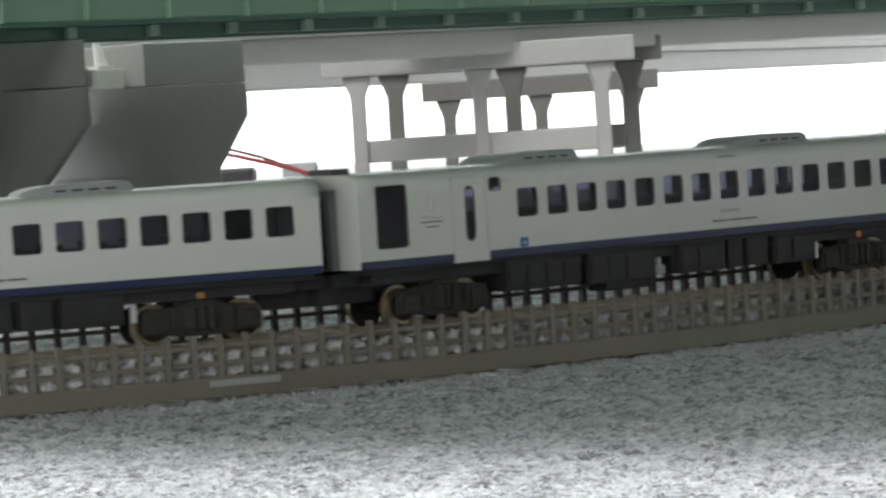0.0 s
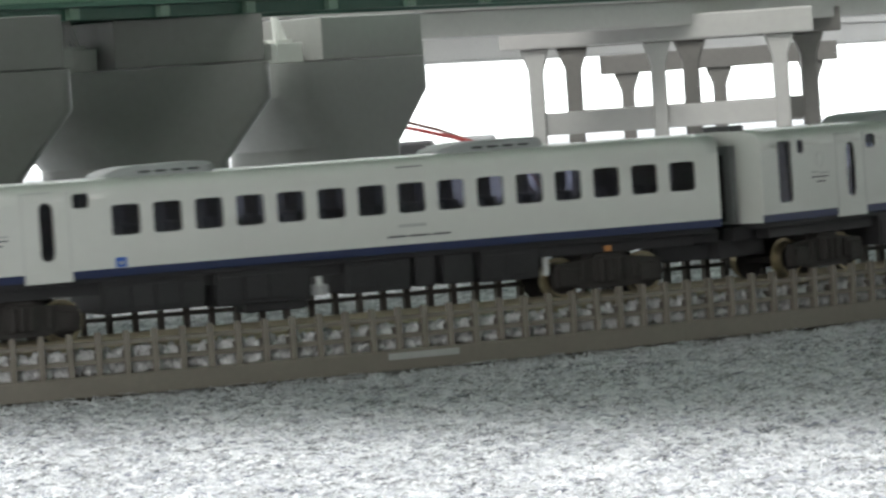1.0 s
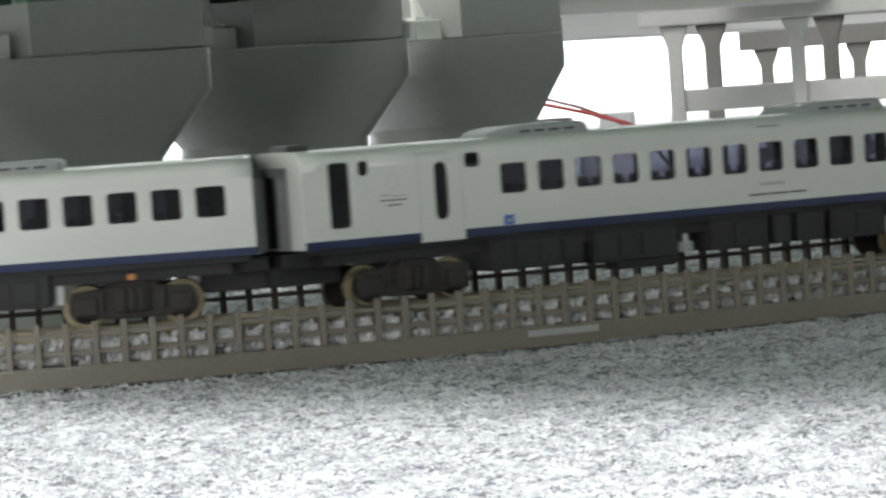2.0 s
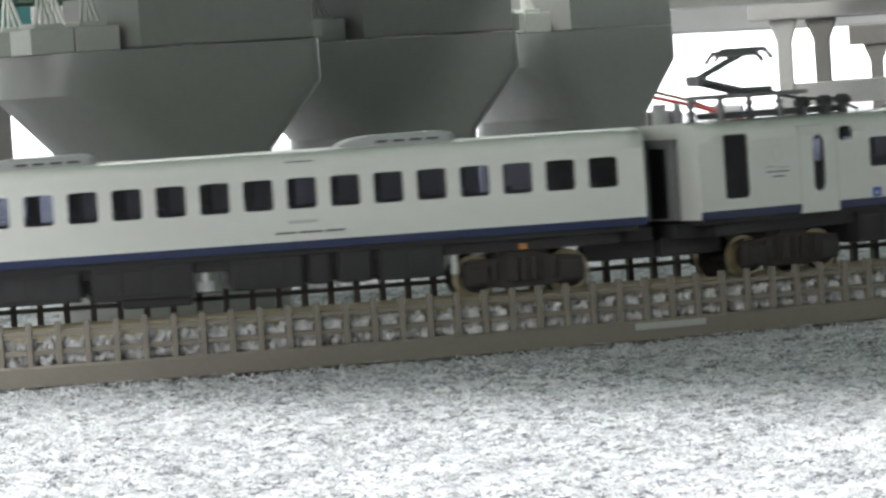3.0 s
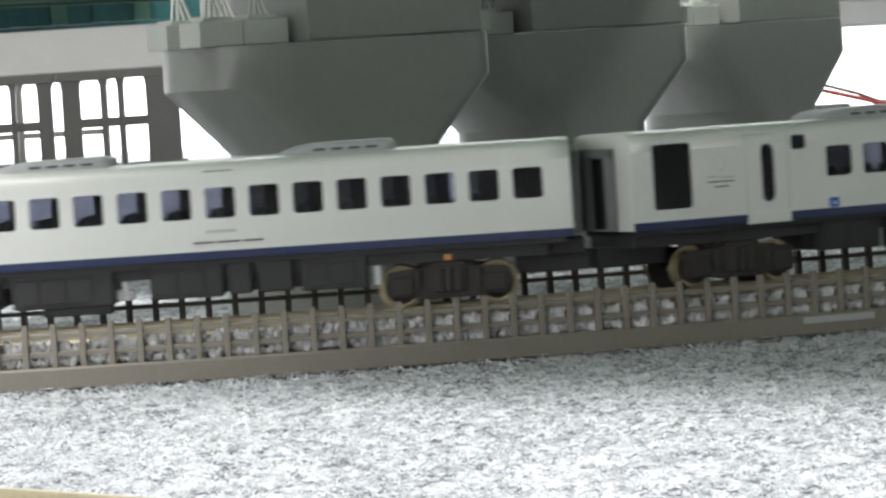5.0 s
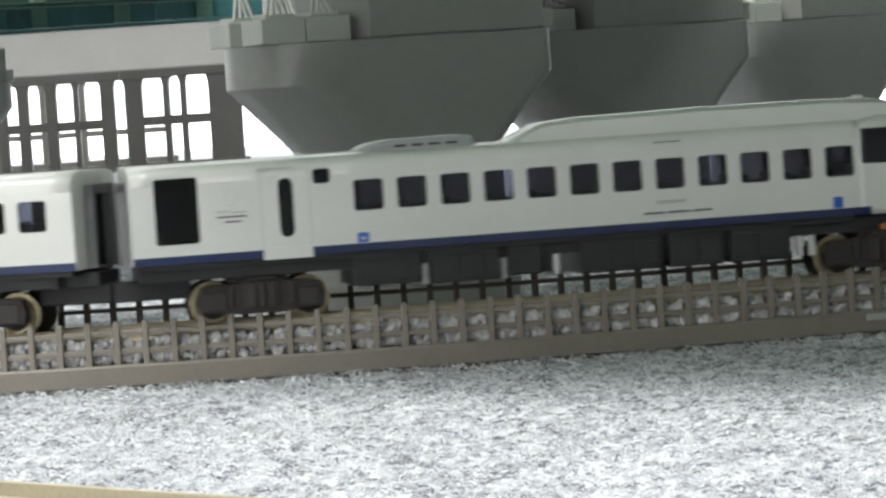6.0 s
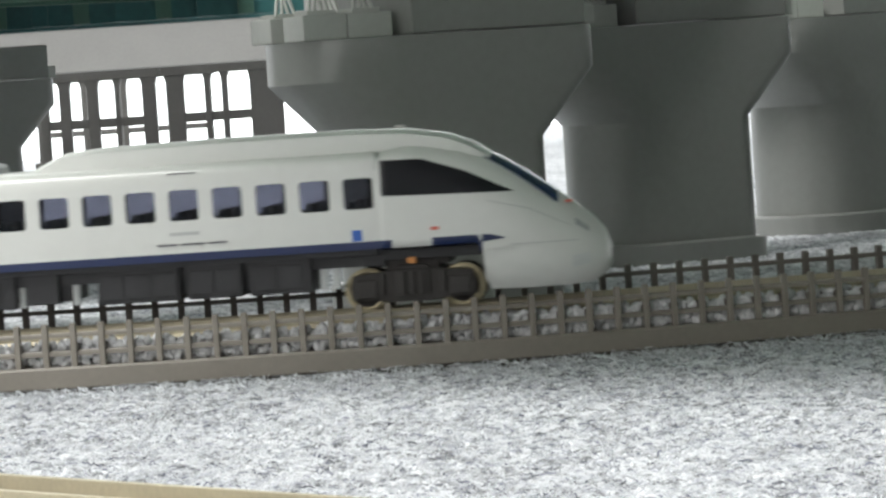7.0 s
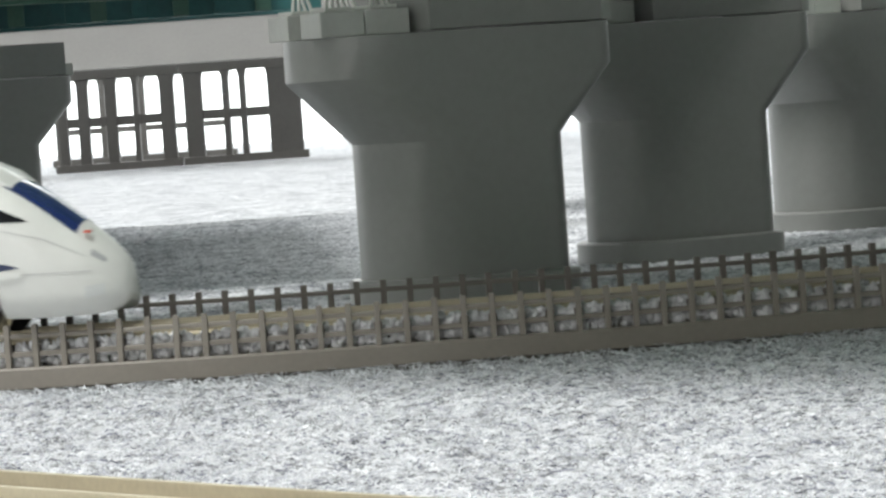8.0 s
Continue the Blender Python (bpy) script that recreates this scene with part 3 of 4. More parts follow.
def gangway(car, x, way):
    """The dark opening and the ribbed bellows on a car's end."""
    a, b = sorted((x, x + way * 1.2))
    part("gangway_door", box(*sorted((x - way * 0.1, x + way * 0.12)), -3.0, 3.0, 18.2, 29.0, 0.05), SEA_CARD, car)
    for k in range(3):
        p = x + way * (0.35 + 0.42 * k)
        bm = bmesh.new()
        for y0, y1, z0, z1 in ((-4.6, -3.0, 18, 30.2), (3.0, 4.6, 18, 30.2), (-4.6, 4.6, 29.0, 30.4)):
            add_box(bm, (p - 0.18) * MM, (p + 0.18) * MM, y0 * MM, y1 * MM, z0 * MM, z1 * MM, 0.08 * MM)
        part("bellows", bm, BELLOWS, car)


def coach(pantograph=False, second_small=False, tall=TALL):
    car = empty("railway_coach", Matrix(), "white model railway coach with a dark blue sill stripe" + (" and pantograph" if pantograph else ""), "train car", "cars of the train")
    holes = openings(0, 15, second_small, tall)
    solid(part("body", shell(-X_END, X_END, holes), [WHITE, BLUE, LINER, LINER], car), 0.5)
    fit_side(car, holes)
    common(car, -X_END, X_END, 15)
    logo(car, -52.0)
    for x in (-48, 48):
        bogie(car, x)
    under_boxes(car, [(-35.5, -19.2, 12.2), (-17.4, -2.2, 11.9), (3.4, 14.2, 12.2), (15.2, 18.4, 12.4), (19.6, 24.6, 12.4), (26.0, 35.8, 12.2)])
    part("underfloor_frame", box(-63, 63, -7.2, 7.2, 15.3, 17.6), UNDER, car)
    for a, b in ((-35.4, -18.5), (-17.8, -2.4), (3.2, 35.6)):
        part("underfloor_core", box(a, b, -6.6, 6.6, 12.8, 15.6, 0.2), UNDER, car)
    part("low_tank", box(-13, -2.6, -7.6, -3, 10.6, 12.6, 0.3), UNDER, car)
    part("compressor", box(-1.9, 0.9, -7.4, -5.2, 12.4, 14.0, 0.3), ROOF_GREY, car, "pale grey compressor")
    for x in (-0.4, 37.4):
        part("pale_fitting", tube([(x, -6.9, 12.4), (x, -6.9, 15.2)], 0.55, 8), INSULATOR, car, "pale grey pipe fitting")
    gangway(car, -X_END, -1)
    gangway(car, X_END, 1)
    for way in (-1, 1):
        part("coupler", box(*sorted((way * 58, way * 69.5)), -2.2, 2.2, 12.5, 15.5, 0.3), UNDER, car)
        part("coupler_arm", box(*sorted((way * 62, way * 68.6)), -4.8, 4.8, 15.2, 17.4, 0.2), UNDER, car)
    if pantograph:
        roof_unit(car, -10.5)
        roof_unit(car, 32.3)
        pantograph_on(car)
    else:
        roof_unit(car, -24.2)
        roof_unit(car, 30.2)
        part("roof_hatch", box(-66, -62.4, -3, 3, 32.3, 33.6, 0.3), DARK_ROOF, car)
    return car


def pantograph_on(car):
    base = part("pantograph_base", box(-63.5, -46, -4.2, -3.5, 36.0, 36.7, 0.1), PANTO, car, "grey metal pantograph on pale insulators")
    base.location.x = 5.2 * MM
    part("base_bar", box(-63.5, -46, 3.5, 4.2, 36.0, 36.7, 0.1), PANTO, base)
    for x in (-63, -55.5, -51.5, -46.5):
        part("cross_bar", box(x - 0.4, x + 0.4, -4.2, 4.2, 36.0, 36.6, 0.1), PANTO, base)
    for x in (-63, -51.5):
        for y in (-3.8, 3.8):
            bm = bmesh.new()
            for k in range(6):
                add_tube(bm, [(x * MM, y * MM, (32.4 + 0.6 * k) * MM), (x * MM, y * MM, (33.0 + 0.6 * k) * MM)], (0.75 if k % 2 == 0 else 0.5) * MM, 10)
            part("insulator", bm, PANTO, base)
    part("lower_frame", box(-62, -38, -4.0, 4.0, 32.9, 33.9, 0.3), DARK_ROOF, base)
    for y in (-2.2, 2.2):
        part("lower_arm", tube([(-55.5, y, 36.8), (-64.5, y * 0.7, 39.0)], 0.42), PANTO, base)
        part("upper_arm", tube([(-64.5, y * 0.3, 39.2), (-56.0, y * 0.5, 42.6)], 0.32), PANTO, base)
    part("knuckle", box(-65.4, -63.6, -1.8, 1.8, 38.2, 39.8, 0.4), PANTO, base)
    for dx in (-0.9, 0.9):
        part("contact_head", tube([(-56.0 + dx, -7.2, 41.8 + 0.22 * dx), (-56.0 + dx, -5.6, 43.2 + 0.22 * dx), (-56.0 + dx, 5.6, 43.2 + 0.22 * dx), (-56.0 + dx, 7.2, 41.8 + 0.22 * dx)], 0.4), PANTO, base)
    part("head_bar", box(-57.6, -54.4, -3.4, 3.4, 42.4, 42.9, 0.2), PANTO, base)
    part("spring", tube([(-57, 0, 36.9), (-50, 0, 36.9)], 0.7, 8), PANTO, base)
    for x in (-63.0, -59.6):
        part("roof_post", tube([(x, 5, 32.0), (x, 5, 35.8)], 1.2 if x < -62 else 0.6, 10), ROOF_GREY, car, "grey roof insulator post")
    for x in (-43.5, -39.0, -35.4):
        bm = bmesh.new()
        for k in range(5):
            add_tube(bm, [((x + 0.5 * k) * MM, -4.5 * MM, 34.6 * MM), ((x + 0.5 * k + 0.3) * MM, -4.5 * MM, 34.6 * MM)], (1.0 if k % 2 else 0.7) * MM, 10)
        add_box(bm, (x + 0.4) * MM, (x + 1.6) * MM, -5.2 * MM, -3.8 * MM, 32.2 * MM, 34.2 * MM, 0.1 * MM)
        part("switch_gear", bm, DARK_ROOF, car, "dark roof switch gear")
    part("cable", tube([(-46, -3, 36.2), (-42, -4, 35.2), (-35, -4, 34.9), (-31, -4, 33.0)], 0.25), DARK_ROOF, car)


# the driving car's nose, x from the coach part's end to the tip
NOSE = [  # x, crest height, half width, low edge
    (44.0, 32.7, 9.7, 17.9), (48.0, 33.6, 9.68, 17.9), (52.0, 33.4, 9.6, 17.9), (56.0, 32.8, 9.45, 17.9), (58.9, 31.9, 9.3, 17.9), (59.1, 31.8, 9.28, 10.9), (62.0, 30.3, 9.0, 10.8), (65.0, 28.4, 8.6, 10.7),
    (68.0, 26.2, 8.0, 10.7), (71.0, 24.0, 7.2, 10.7), (73.5, 22.0, 6.2, 10.8), (75.5, 20.2, 4.9, 11.2), (76.8, 18.5, 3.4, 12.0), (77.5, 16.2, 1.6, 13.4),
]


def nose_at(x):
    for p, q in zip(NOSE, NOSE[1:]):
        if p[0] <= x <= q[0]:
            t = (x - p[0]) / (q[0] - p[0])
            return [a + t * (b - a) for a, b in zip(p[1:], q[1:])]
    return NOSE[-1][1:]


def nose_width(x, z):
    """Half width of the nose at x and height z."""
    crest, w, _ = nose_at(x)
    soft = min(1.0, max(0.0, (x - 46) / 22))
    round_h = 2.6 + 7.5 * soft
    u = max(0.0, (z - (crest - round_h)) / round_h)
    k = 2.6 - 0.5 * soft
    low = max(0.0, (17.0 - z) / 6.5) if x > 59 else 0.0
    return w * max(0.0, 1 - min(1.0, u) ** k) ** (1 / k) * (1 - 0.10 * low * low)


def nose_mesh():
    bm = bmesh.new()
    xs = [44 + 0.75 * i for i in range(20)] + [58.95, 59.05] + [59.8 + 0.7 * i for i in range(23)] + [75.9, 76.4, 76.8, 77.1, 77.35, 77.5]
    rings = []
    for x in xs:
        crest, w, low = nose_at(x)
        zs = [low, min(low + 1.15, 19.1), 19.1] if low > 17 else [low, (low + 17.9) / 2, 17.9]
        top = max(crest, zs[-1] + 0.2) if low > 17 else crest
        if zs[-1] > crest - 1:
            zs = [low + (crest - low) * k for k in (0, 0.3, 0.6)]
        zs += [zs[-1] + (crest - zs[-1]) * math.sin(math.pi / 2 * k / 14) for k in range(1, 15)]
        ys = [nose_width(x, z) for z in zs]
        ys[-1] = 0.0
        rings.append([bm.verts.new((x * MM, -y * MM, z * MM)) for y, z in zip(ys, zs)] + [bm.verts.new((x * MM, y * MM, z * MM)) for y, z in list(zip(ys, zs))[-2::-1]])
    for i, (p, q) in enumerate(zip(rings, rings[1:])):
        for k in range(len(p) - 1):
            f = bm.faces.new((p[k], q[k], q[k + 1], p[k + 1]))
            f.smooth = True
            if (xs[i] < 44.9 or 51.4 < xs[i] < 58.9) and k in (0, 1, len(p) - 2, len(p) - 3) and max(v.co.z for v in f.verts) < 19.3 * MM:
                f.material_index = 1
    bm.faces.new(rings[-1])
    bm.faces.new([r[0] for r in rings if r[0].co.z < 17 * MM][::1] + [r[-1] for r in rings if r[-1].co.z < 17 * MM][::-1])
    return bm


def on_side(outline_low, outline_high, x0, x1, steps, lift, rows=6):
    """A sheet that hugs the near side of the nose between two height lines."""
    bm = bmesh.new()
    grid = []
    for i in range(steps + 1):
        x = x0 + (x1 - x0) * i / steps
        a, b = outline_low(x), outline_high(x)
        grid.append([bm.verts.new((x * MM, -(nose_width(x, a + (b - a) * k / rows) + lift) * MM, (a + (b - a) * k / rows) * MM)) for k in range(rows + 1)])
    for p, q in zip(grid, grid[1:]):
        for k in range(rows):
            bm.faces.new((p[k], q[k], q[k + 1], p[k + 1])).smooth = True
    return bm


def line(*points):
    def at(x):
        for (a, u), (b, v) in zip(points, points[1:]):
            if a <= x <= b:
                return u + (v - u) * (x - a) / (b - a)
        return points[-1][1] if x > points[-1][0] else points[0][1]
    return at


def driving_car():
    car = empty("driving_car", Matrix(), "white streamlined driving car with dark blue sill stripe and windscreen", "train car", "cars of the train")
    holes = openings(0, 12, False, WIDE)
    solid(part("body", shell(-X_END, 44.0, holes, cap_right=False), [WHITE, BLUE, LINER, LINER], car), 0.5)
    fit_side(car, holes)
    common(car, -X_END, 44, 12)
    logo(car, -52.0)
    nose = solid(part("nose", nose_mesh(), [WHITE, BLUE, WHITE, BLUE], car, "smooth white tapered nose"), 0.3)
    for flip in (1, -1):
        m = Matrix.Diagonal((1, flip, 1, 1))
        for name, bm, mat in (
            ("cab_window", on_side(line((43.6, 25.7), (63.8, 25.2)), line((43.6, 31.0), (50.5, 30.9), (57, 28.7), (63.8, 25.3)), 43.6, 63.8, 26, 0.12), CAB_GLASS),
            ("nose_seam", on_side(line((60, 24.0), (66, 22.4), (72, 19.4)), line((60, 24.15), (66, 22.6), (72, 19.55)), 60, 72, 16, 0.06, 1), SEAM),
            ("skirt_seam", on_side(line((59, 17.3), (73, 17.2)), line((59, 17.45), (73, 17.35)), 60, 73, 16, 0.06, 1), SEAM),
            ("skirt_flare", on_side(line((57.5, 16.9), (63, 16.9)), line((57.5, 18.0), (63, 17.9)), 59.1, 63, 8, 0.5, 3), WHITE),
            ("blue_swoosh", on_side(line((58.9, 17.95), (62.4, 18.35)), line((58.9, 19.15), (60.5, 19.0), (62.4, 18.4)), 58.9, 62.4, 8, 0.06, 2), BLUE),
            ("head_lamp", on_side(line((72.6, 19.6), (74.6, 18.3)), line((72.6, 20.6), (74.6, 19.0)), 72.6, 74.6, 5, 0.12, 2), ROOF_GREY),
            ("cover_panel", on_side(line((72.0, 13.2), (75, 13.8)), line((72.0, 15.0), (75, 15.4)), 72.0, 74.6, 5, 0.08, 3), INSULATOR),
        ):
            bmesh.ops.transform(bm, matrix=m, verts=bm.verts)
            part(name, bm, mat, nose)
    # windscreen: a sheet on the top of the slope
    bm = bmesh.new()
    grid = []
    for i in range(13):
        x = 58.6 + 11.6 * i / 12
        crest = nose_at(x)[0]
        row = []
        for k in range(-6, 7):
            z = crest - (0.2 + 0.75 * (i / 12 * 0.5 + 0.5)) * abs(k / 6) ** 2 * 1.9
            row.append(bm.verts.new((x * MM, math.copysign(nose_width(x, z) if k else 0.0, k) * MM, (z + 0.14) * MM)))
        grid.append(row)
    for p, q in zip(grid, grid[1:]):
        for k in range(12):
            bm.faces.new((p[k], q[k], q[k + 1], p[k + 1])).smooth = True
    part("windscreen", bm, SHIELD, nose, "glossy blue-black windscreen")
    part("tail_lamp", box(71.3, 72.3, -4.2, -3.2, 22.9, 23.3, 0.1), RED_MARK, nose)
    # raised fairing on the roof
    rings = []
    for x, top, w in ((-9.5, 32.5, 6.8), (-4.0, 35.1, 6.6), (2, 35.6, 6.5), (20, 35.85, 6.5), (40, 35.8, 6.5), (48, 35.5, 6.5), (54, 34.5, 6.4), (58, 32.9, 6.0), (60.5, 31.2, 5.0)):
        low = min(top - 0.3, 31.2 if x < 50 else 29.5)
        rings.append([(x, -w - 0.8, low), (x, -w, top - 0.75), (x, -w + 1.2, top - 0.2), (x, 0, top), (x, w - 1.2, top - 0.2), (x, w, top - 0.75), (x, w + 0.8, low)])
    fairing = part("roof_fairing", loft(rings), WHITE, car, "raised white roof fairing", smooth=True)
    part("fairing_slot", box(20, 50, -6.42, -6.0, 33.4, 33.7, 0.05), SEAM, fairing)
    part("aerial", box(46.0, 47.6, -0.6, 0.6, 35.2, 36.0, 0.15), WHITE, fairing)
    roof_unit(car, -23)
    for x in (-48, 48):
        bogie(car, x)
    under_boxes(car, [(-34, -24, 12.6), (-22.4, -12, 12.2), (-10.5, -5.5, 12.6), (0.5, 13, 12.0), (14.2, 22.5, 12.0), (23.6, 33.0, 12.0)])
    part("underfloor_frame", box(-66, 44, -7.2, 7.2, 15.3, 17.6), UNDER, car)
    for a, b in ((-34, -11.6), (-10.4, -3.6), (0.6, 33.0)):
        part("underfloor_core", box(a, b, -6.6, 6.6, 12.8, 15.6, 0.2), UNDER, car)
    for x in (-23.2, -11.2, -3, 34.6, 36.6):
        part("pale_fitting", tube([(x, -6.5, 12.2), (x, -6.5, 16.8)], 0.6, 8), INSULATOR, car, "pale grey pipe fitting")
    part("front_frame", box(40, 60, -7.0, 7.0, 16.0, 17.6, 0.2), UNDER, car)
    part("blue_mark", box(39.6, 41.1, -9.72, -9.5, 19.2, 20.9, 0.1), BLUE_MARK, car)
    part("red_mark", box(51.4, 52.6, -9.74, -9.4, 20.2, 20.7, 0.05), RED_MARK, car)
    gangway(car, -X_END, -1)
    part("coupler", box(-69.5, -58, -2.2, 2.2, 12.5, 15.5, 0.3), UNDER, car)
    return car


CARS = [coach(), coach(tall=WIDE), coach(second_small=True), coach(pantograph=True, tall=MIDDLING), driving_car()]

# ---- track ----
LOW, HIGH = radians(-49.9), radians(49.9)
SWEEP = [LOW + (HIGH - LOW) * i / 150 for i in range(151)]
track = empty("railway_track", Matrix(), "brown plastic model railway track with post fences on both sides", "railway track")


def swept(name, section, material, label=""):
    """A section of (offset from the middle line, z) along the curve and both straights."""
    bm = bmesh.new()
    rings = []
    for s in [-0.62, *[a * RC for a in SWEEP], 0.62]:
        p, a = on_track(s)
        out = Vector((math.sin(a), -math.cos(a), 0))
        rings.append([bm.verts.new(p + out * o + Vector((0, 0, z))) for o, z in section])
    n = len(section)
    for p, q in zip(rings, rings[1:]):
        for k in range(n):
            bm.faces.new((p[k], p[(k + 1) % n], q[(k + 1) % n], q[k]))
    bm.faces.new(rings[0][::-1])
    bm.faces.new(rings[-1])
    return part(name, bm, material, track, label)


def rect(o0, o1, z0, z1, c=0.0):
    return [(o0, z0), (o1, z0), (o1, z1 - c), (o1 - c, z1), (o0 + c, z1), (o0, z1 - c)] if c else [(o0, z0), (o1, z0), (o1, z1), (o0, z1)]


N, F = R_NEAR - RC, R_FAR - RC
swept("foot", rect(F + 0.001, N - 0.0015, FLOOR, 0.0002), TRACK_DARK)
swept("base", rect(F - 0.0012, N + 0.0012, 0.0002, 0.0033, 0.0003), TRACK, "matt brown plastic base")
swept("upper_bar", rect(N - 0.0010, N + 0.0002, 0.0077, 0.0084, 0.0002), TRACK)
swept("lower_bar", rect(N - 0.0010, N + 0.0001, 0.0049, 0.0057, 0.0002), TRACK)
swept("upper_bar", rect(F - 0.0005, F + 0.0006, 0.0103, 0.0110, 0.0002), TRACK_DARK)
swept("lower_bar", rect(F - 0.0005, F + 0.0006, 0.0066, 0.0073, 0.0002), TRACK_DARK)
for o in (-0.0045, 0.0045):
    swept("rail", [(o - 0.0008, 0.0066), (o + 0.0008, 0.0066), (o + 0.0002, 0.0071), (o + 0.0003, RAIL_Z), (o - 0.0003, RAIL_Z), (o - 0.0002, 0.0071)], RAIL, "brassy metal rail")


def post_mesh(high, width, material):
    return mesh_of("fence_post", box(-width / 2, width / 2, -0.55, 0.65, 3.0, high, 0.14), material)


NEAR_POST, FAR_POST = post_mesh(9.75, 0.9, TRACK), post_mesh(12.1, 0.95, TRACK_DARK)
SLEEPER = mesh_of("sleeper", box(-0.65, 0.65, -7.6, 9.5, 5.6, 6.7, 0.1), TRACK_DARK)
for i in range(-5, 72):
    a = FIRST + STEP * i
    part("fence_post", NEAR_POST, None, track, m=pose(CX + R_NEAR * math.sin(a), CY - R_NEAR * math.cos(a), 0, 0, 0, math.degrees(a)))
    b = a + 0.26 * STEP
    part("fence_post", FAR_POST, None, track, m=pose(CX + R_FAR * math.sin(b), CY - R_FAR * math.cos(b), 0, 0, 0, math.degrees(b)))
    part("sleeper", SLEEPER, None, track, m=pose(CX + RC * math.sin(a), CY - RC * math.cos(a), 0, 0, 0, math.degrees(a)))
rest = bmesh.new()
for i in list(range(-140, -5)) + list(range(72, 142)):
    p, a = on_track((FIRST + STEP * i) * RC)
    m = Matrix.Translation(p) @ pose(0, 0, 0, 0, 0, math.degrees(a))
    add_box(rest, -0.0005, 0.0005, -N - 0.0006, -N + 0.0006, 0.003, 0.00975, 0, m)
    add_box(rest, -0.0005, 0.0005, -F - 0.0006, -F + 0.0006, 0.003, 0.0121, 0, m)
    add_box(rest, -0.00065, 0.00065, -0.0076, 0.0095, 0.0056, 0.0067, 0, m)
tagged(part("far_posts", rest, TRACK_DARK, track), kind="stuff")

lumps = bmesh.new()
rng = random.Random(4)
for k in range(8400):
    a = rng.uniform(-0.24, 0.86)
    o = rng.uniform(0.0052, N - 0.0011) if k % 5 else rng.uniform(-0.0095, N - 0.0014)
    r = rng.uniform(0.0003, 0.0008)
    z = 0.0033 + rng.uniform(0.0002, 0.0036)
    q = bmesh.ops.create_icosphere(lumps, subdivisions=1, radius=r)
    m = Matrix.Translation((CX + (RC + o) * math.sin(a), CY - (RC + o) * math.cos(a), z)) @ pose(0, 0, 0, rng.uniform(0, 360), rng.uniform(0, 360), 0) @ Matrix.Diagonal((rng.uniform(0.7, 1.5), 1, rng.uniform(0.6, 1.0), 1))
    bmesh.ops.transform(lumps, matrix=m, verts=q["verts"])
    if k % 600 == 599:
        tagged(part("ballast", lumps, BALLAST, track, "pale grey loose ballast"), kind="stuff")
        lumps = bmesh.new()
lumps.free()

# pale strip stuck on the near face of the base
bm = arc_strip([(R_NEAR + 0.0012, 0.0018), (R_NEAR + 0.0014, 0.0018), (R_NEAR + 0.0014, 0.0028), (R_NEAR + 0.0012, 0.0028)], [0.266 + 0.036 * i / 8 for i in range(9)])
part("worn_patch", bm, PALE_PRINT, track, "whitish scuffed patch")

# ---- second track close to the camera ----
TAN = surface("tan_track_plastic", (0.35, 0.31, 0.24), 0.5, vary=0.12, grain=900, bump=0.1, piece=0.2)
side_track = empty("side_track", pose(-0.0317, 0.4107, 0, 0, 0, -53.5), "tan model railway track lying on the carpet", "railway track")
part("base", box(-90, 170, -24, -0.4, -1.5, 3.0, 0.4), TRACK, side_track)
part("edge_bar", box(-90, 170, -1.6, 0.2, 3.1, 4.6, 0.3), TRACK, side_track)
part("roadbed", box(-90, 170, -23.5, -1.8, 3.1, 4.2, 0.15), TAN, side_track)
NOTCH = mesh_of("notch", box(-0.95, 0.95, -3.9, -1.65, 4.0, 4.95, 0.15), CASE)
for i in range(45):
    part("clip", NOTCH, None, side_track, m=pose((-87 + 5.7 * i) * MM, 0, 0))
SHORT = mesh_of("sleeper", box(-1.3, 1.3, -20, -3.6, 4.25, 4.7, 0.15), TAN)
for i in range(58):
    part("sleeper", SHORT, None, side_track, m=pose((-86 + 4.4 * i) * MM, 0, 0))
for y in (-15.5, -6.5):
    part("rail", box(-90, 170, y - 0.4, y + 0.4, 4.75, 6.4, 0.1), RAIL, side_track)

# ---- green bridge over the piers ----
bridge = empty("green_bridge", pose(0.060, 0.920, 0, 0, 0, 43), "pale green plastic girder bridge deck on the piers", "bridge")
part("deck", box(-290, 1000, -4, 36, 84, 88, 0.4), GREEN, bridge)
for y in (0, 29):
    part("girder", box(-289, 999, y, y + 3, 66.4, 83.9, 0.3), GREEN, bridge)
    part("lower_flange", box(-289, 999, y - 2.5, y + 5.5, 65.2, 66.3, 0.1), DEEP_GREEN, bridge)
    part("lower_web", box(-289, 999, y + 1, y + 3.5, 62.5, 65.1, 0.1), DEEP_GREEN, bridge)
for i in range(45):
    x = -284 + 28 * i
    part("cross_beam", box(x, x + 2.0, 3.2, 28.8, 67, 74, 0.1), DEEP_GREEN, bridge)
    part("hanger", box(x + 3, x + 6, -0.6, 0.9, 62.6, 65.1, 0.1), GREEN, bridge)
    part("stiffener", box(x + 9, x + 10, -1.6, 0, 66.5, 83.5), GREEN, bridge)
# added deck above the view; it only shades the train and the near carpet
over = empty("upper_bridge", pose(0.060, 0.920, 0, 0, 0, 43), "unseen green deck added high over the track to shade it", "bridge")
part("deck", box(-310, 800, -400, -20, 122, 127, 0.4), GREEN, over)
for y in (-398, -300, -200, -100, -24):
    part("girder", box(-309, 799, y, y + 3, 108, 121.9, 0.3), GREEN, over)

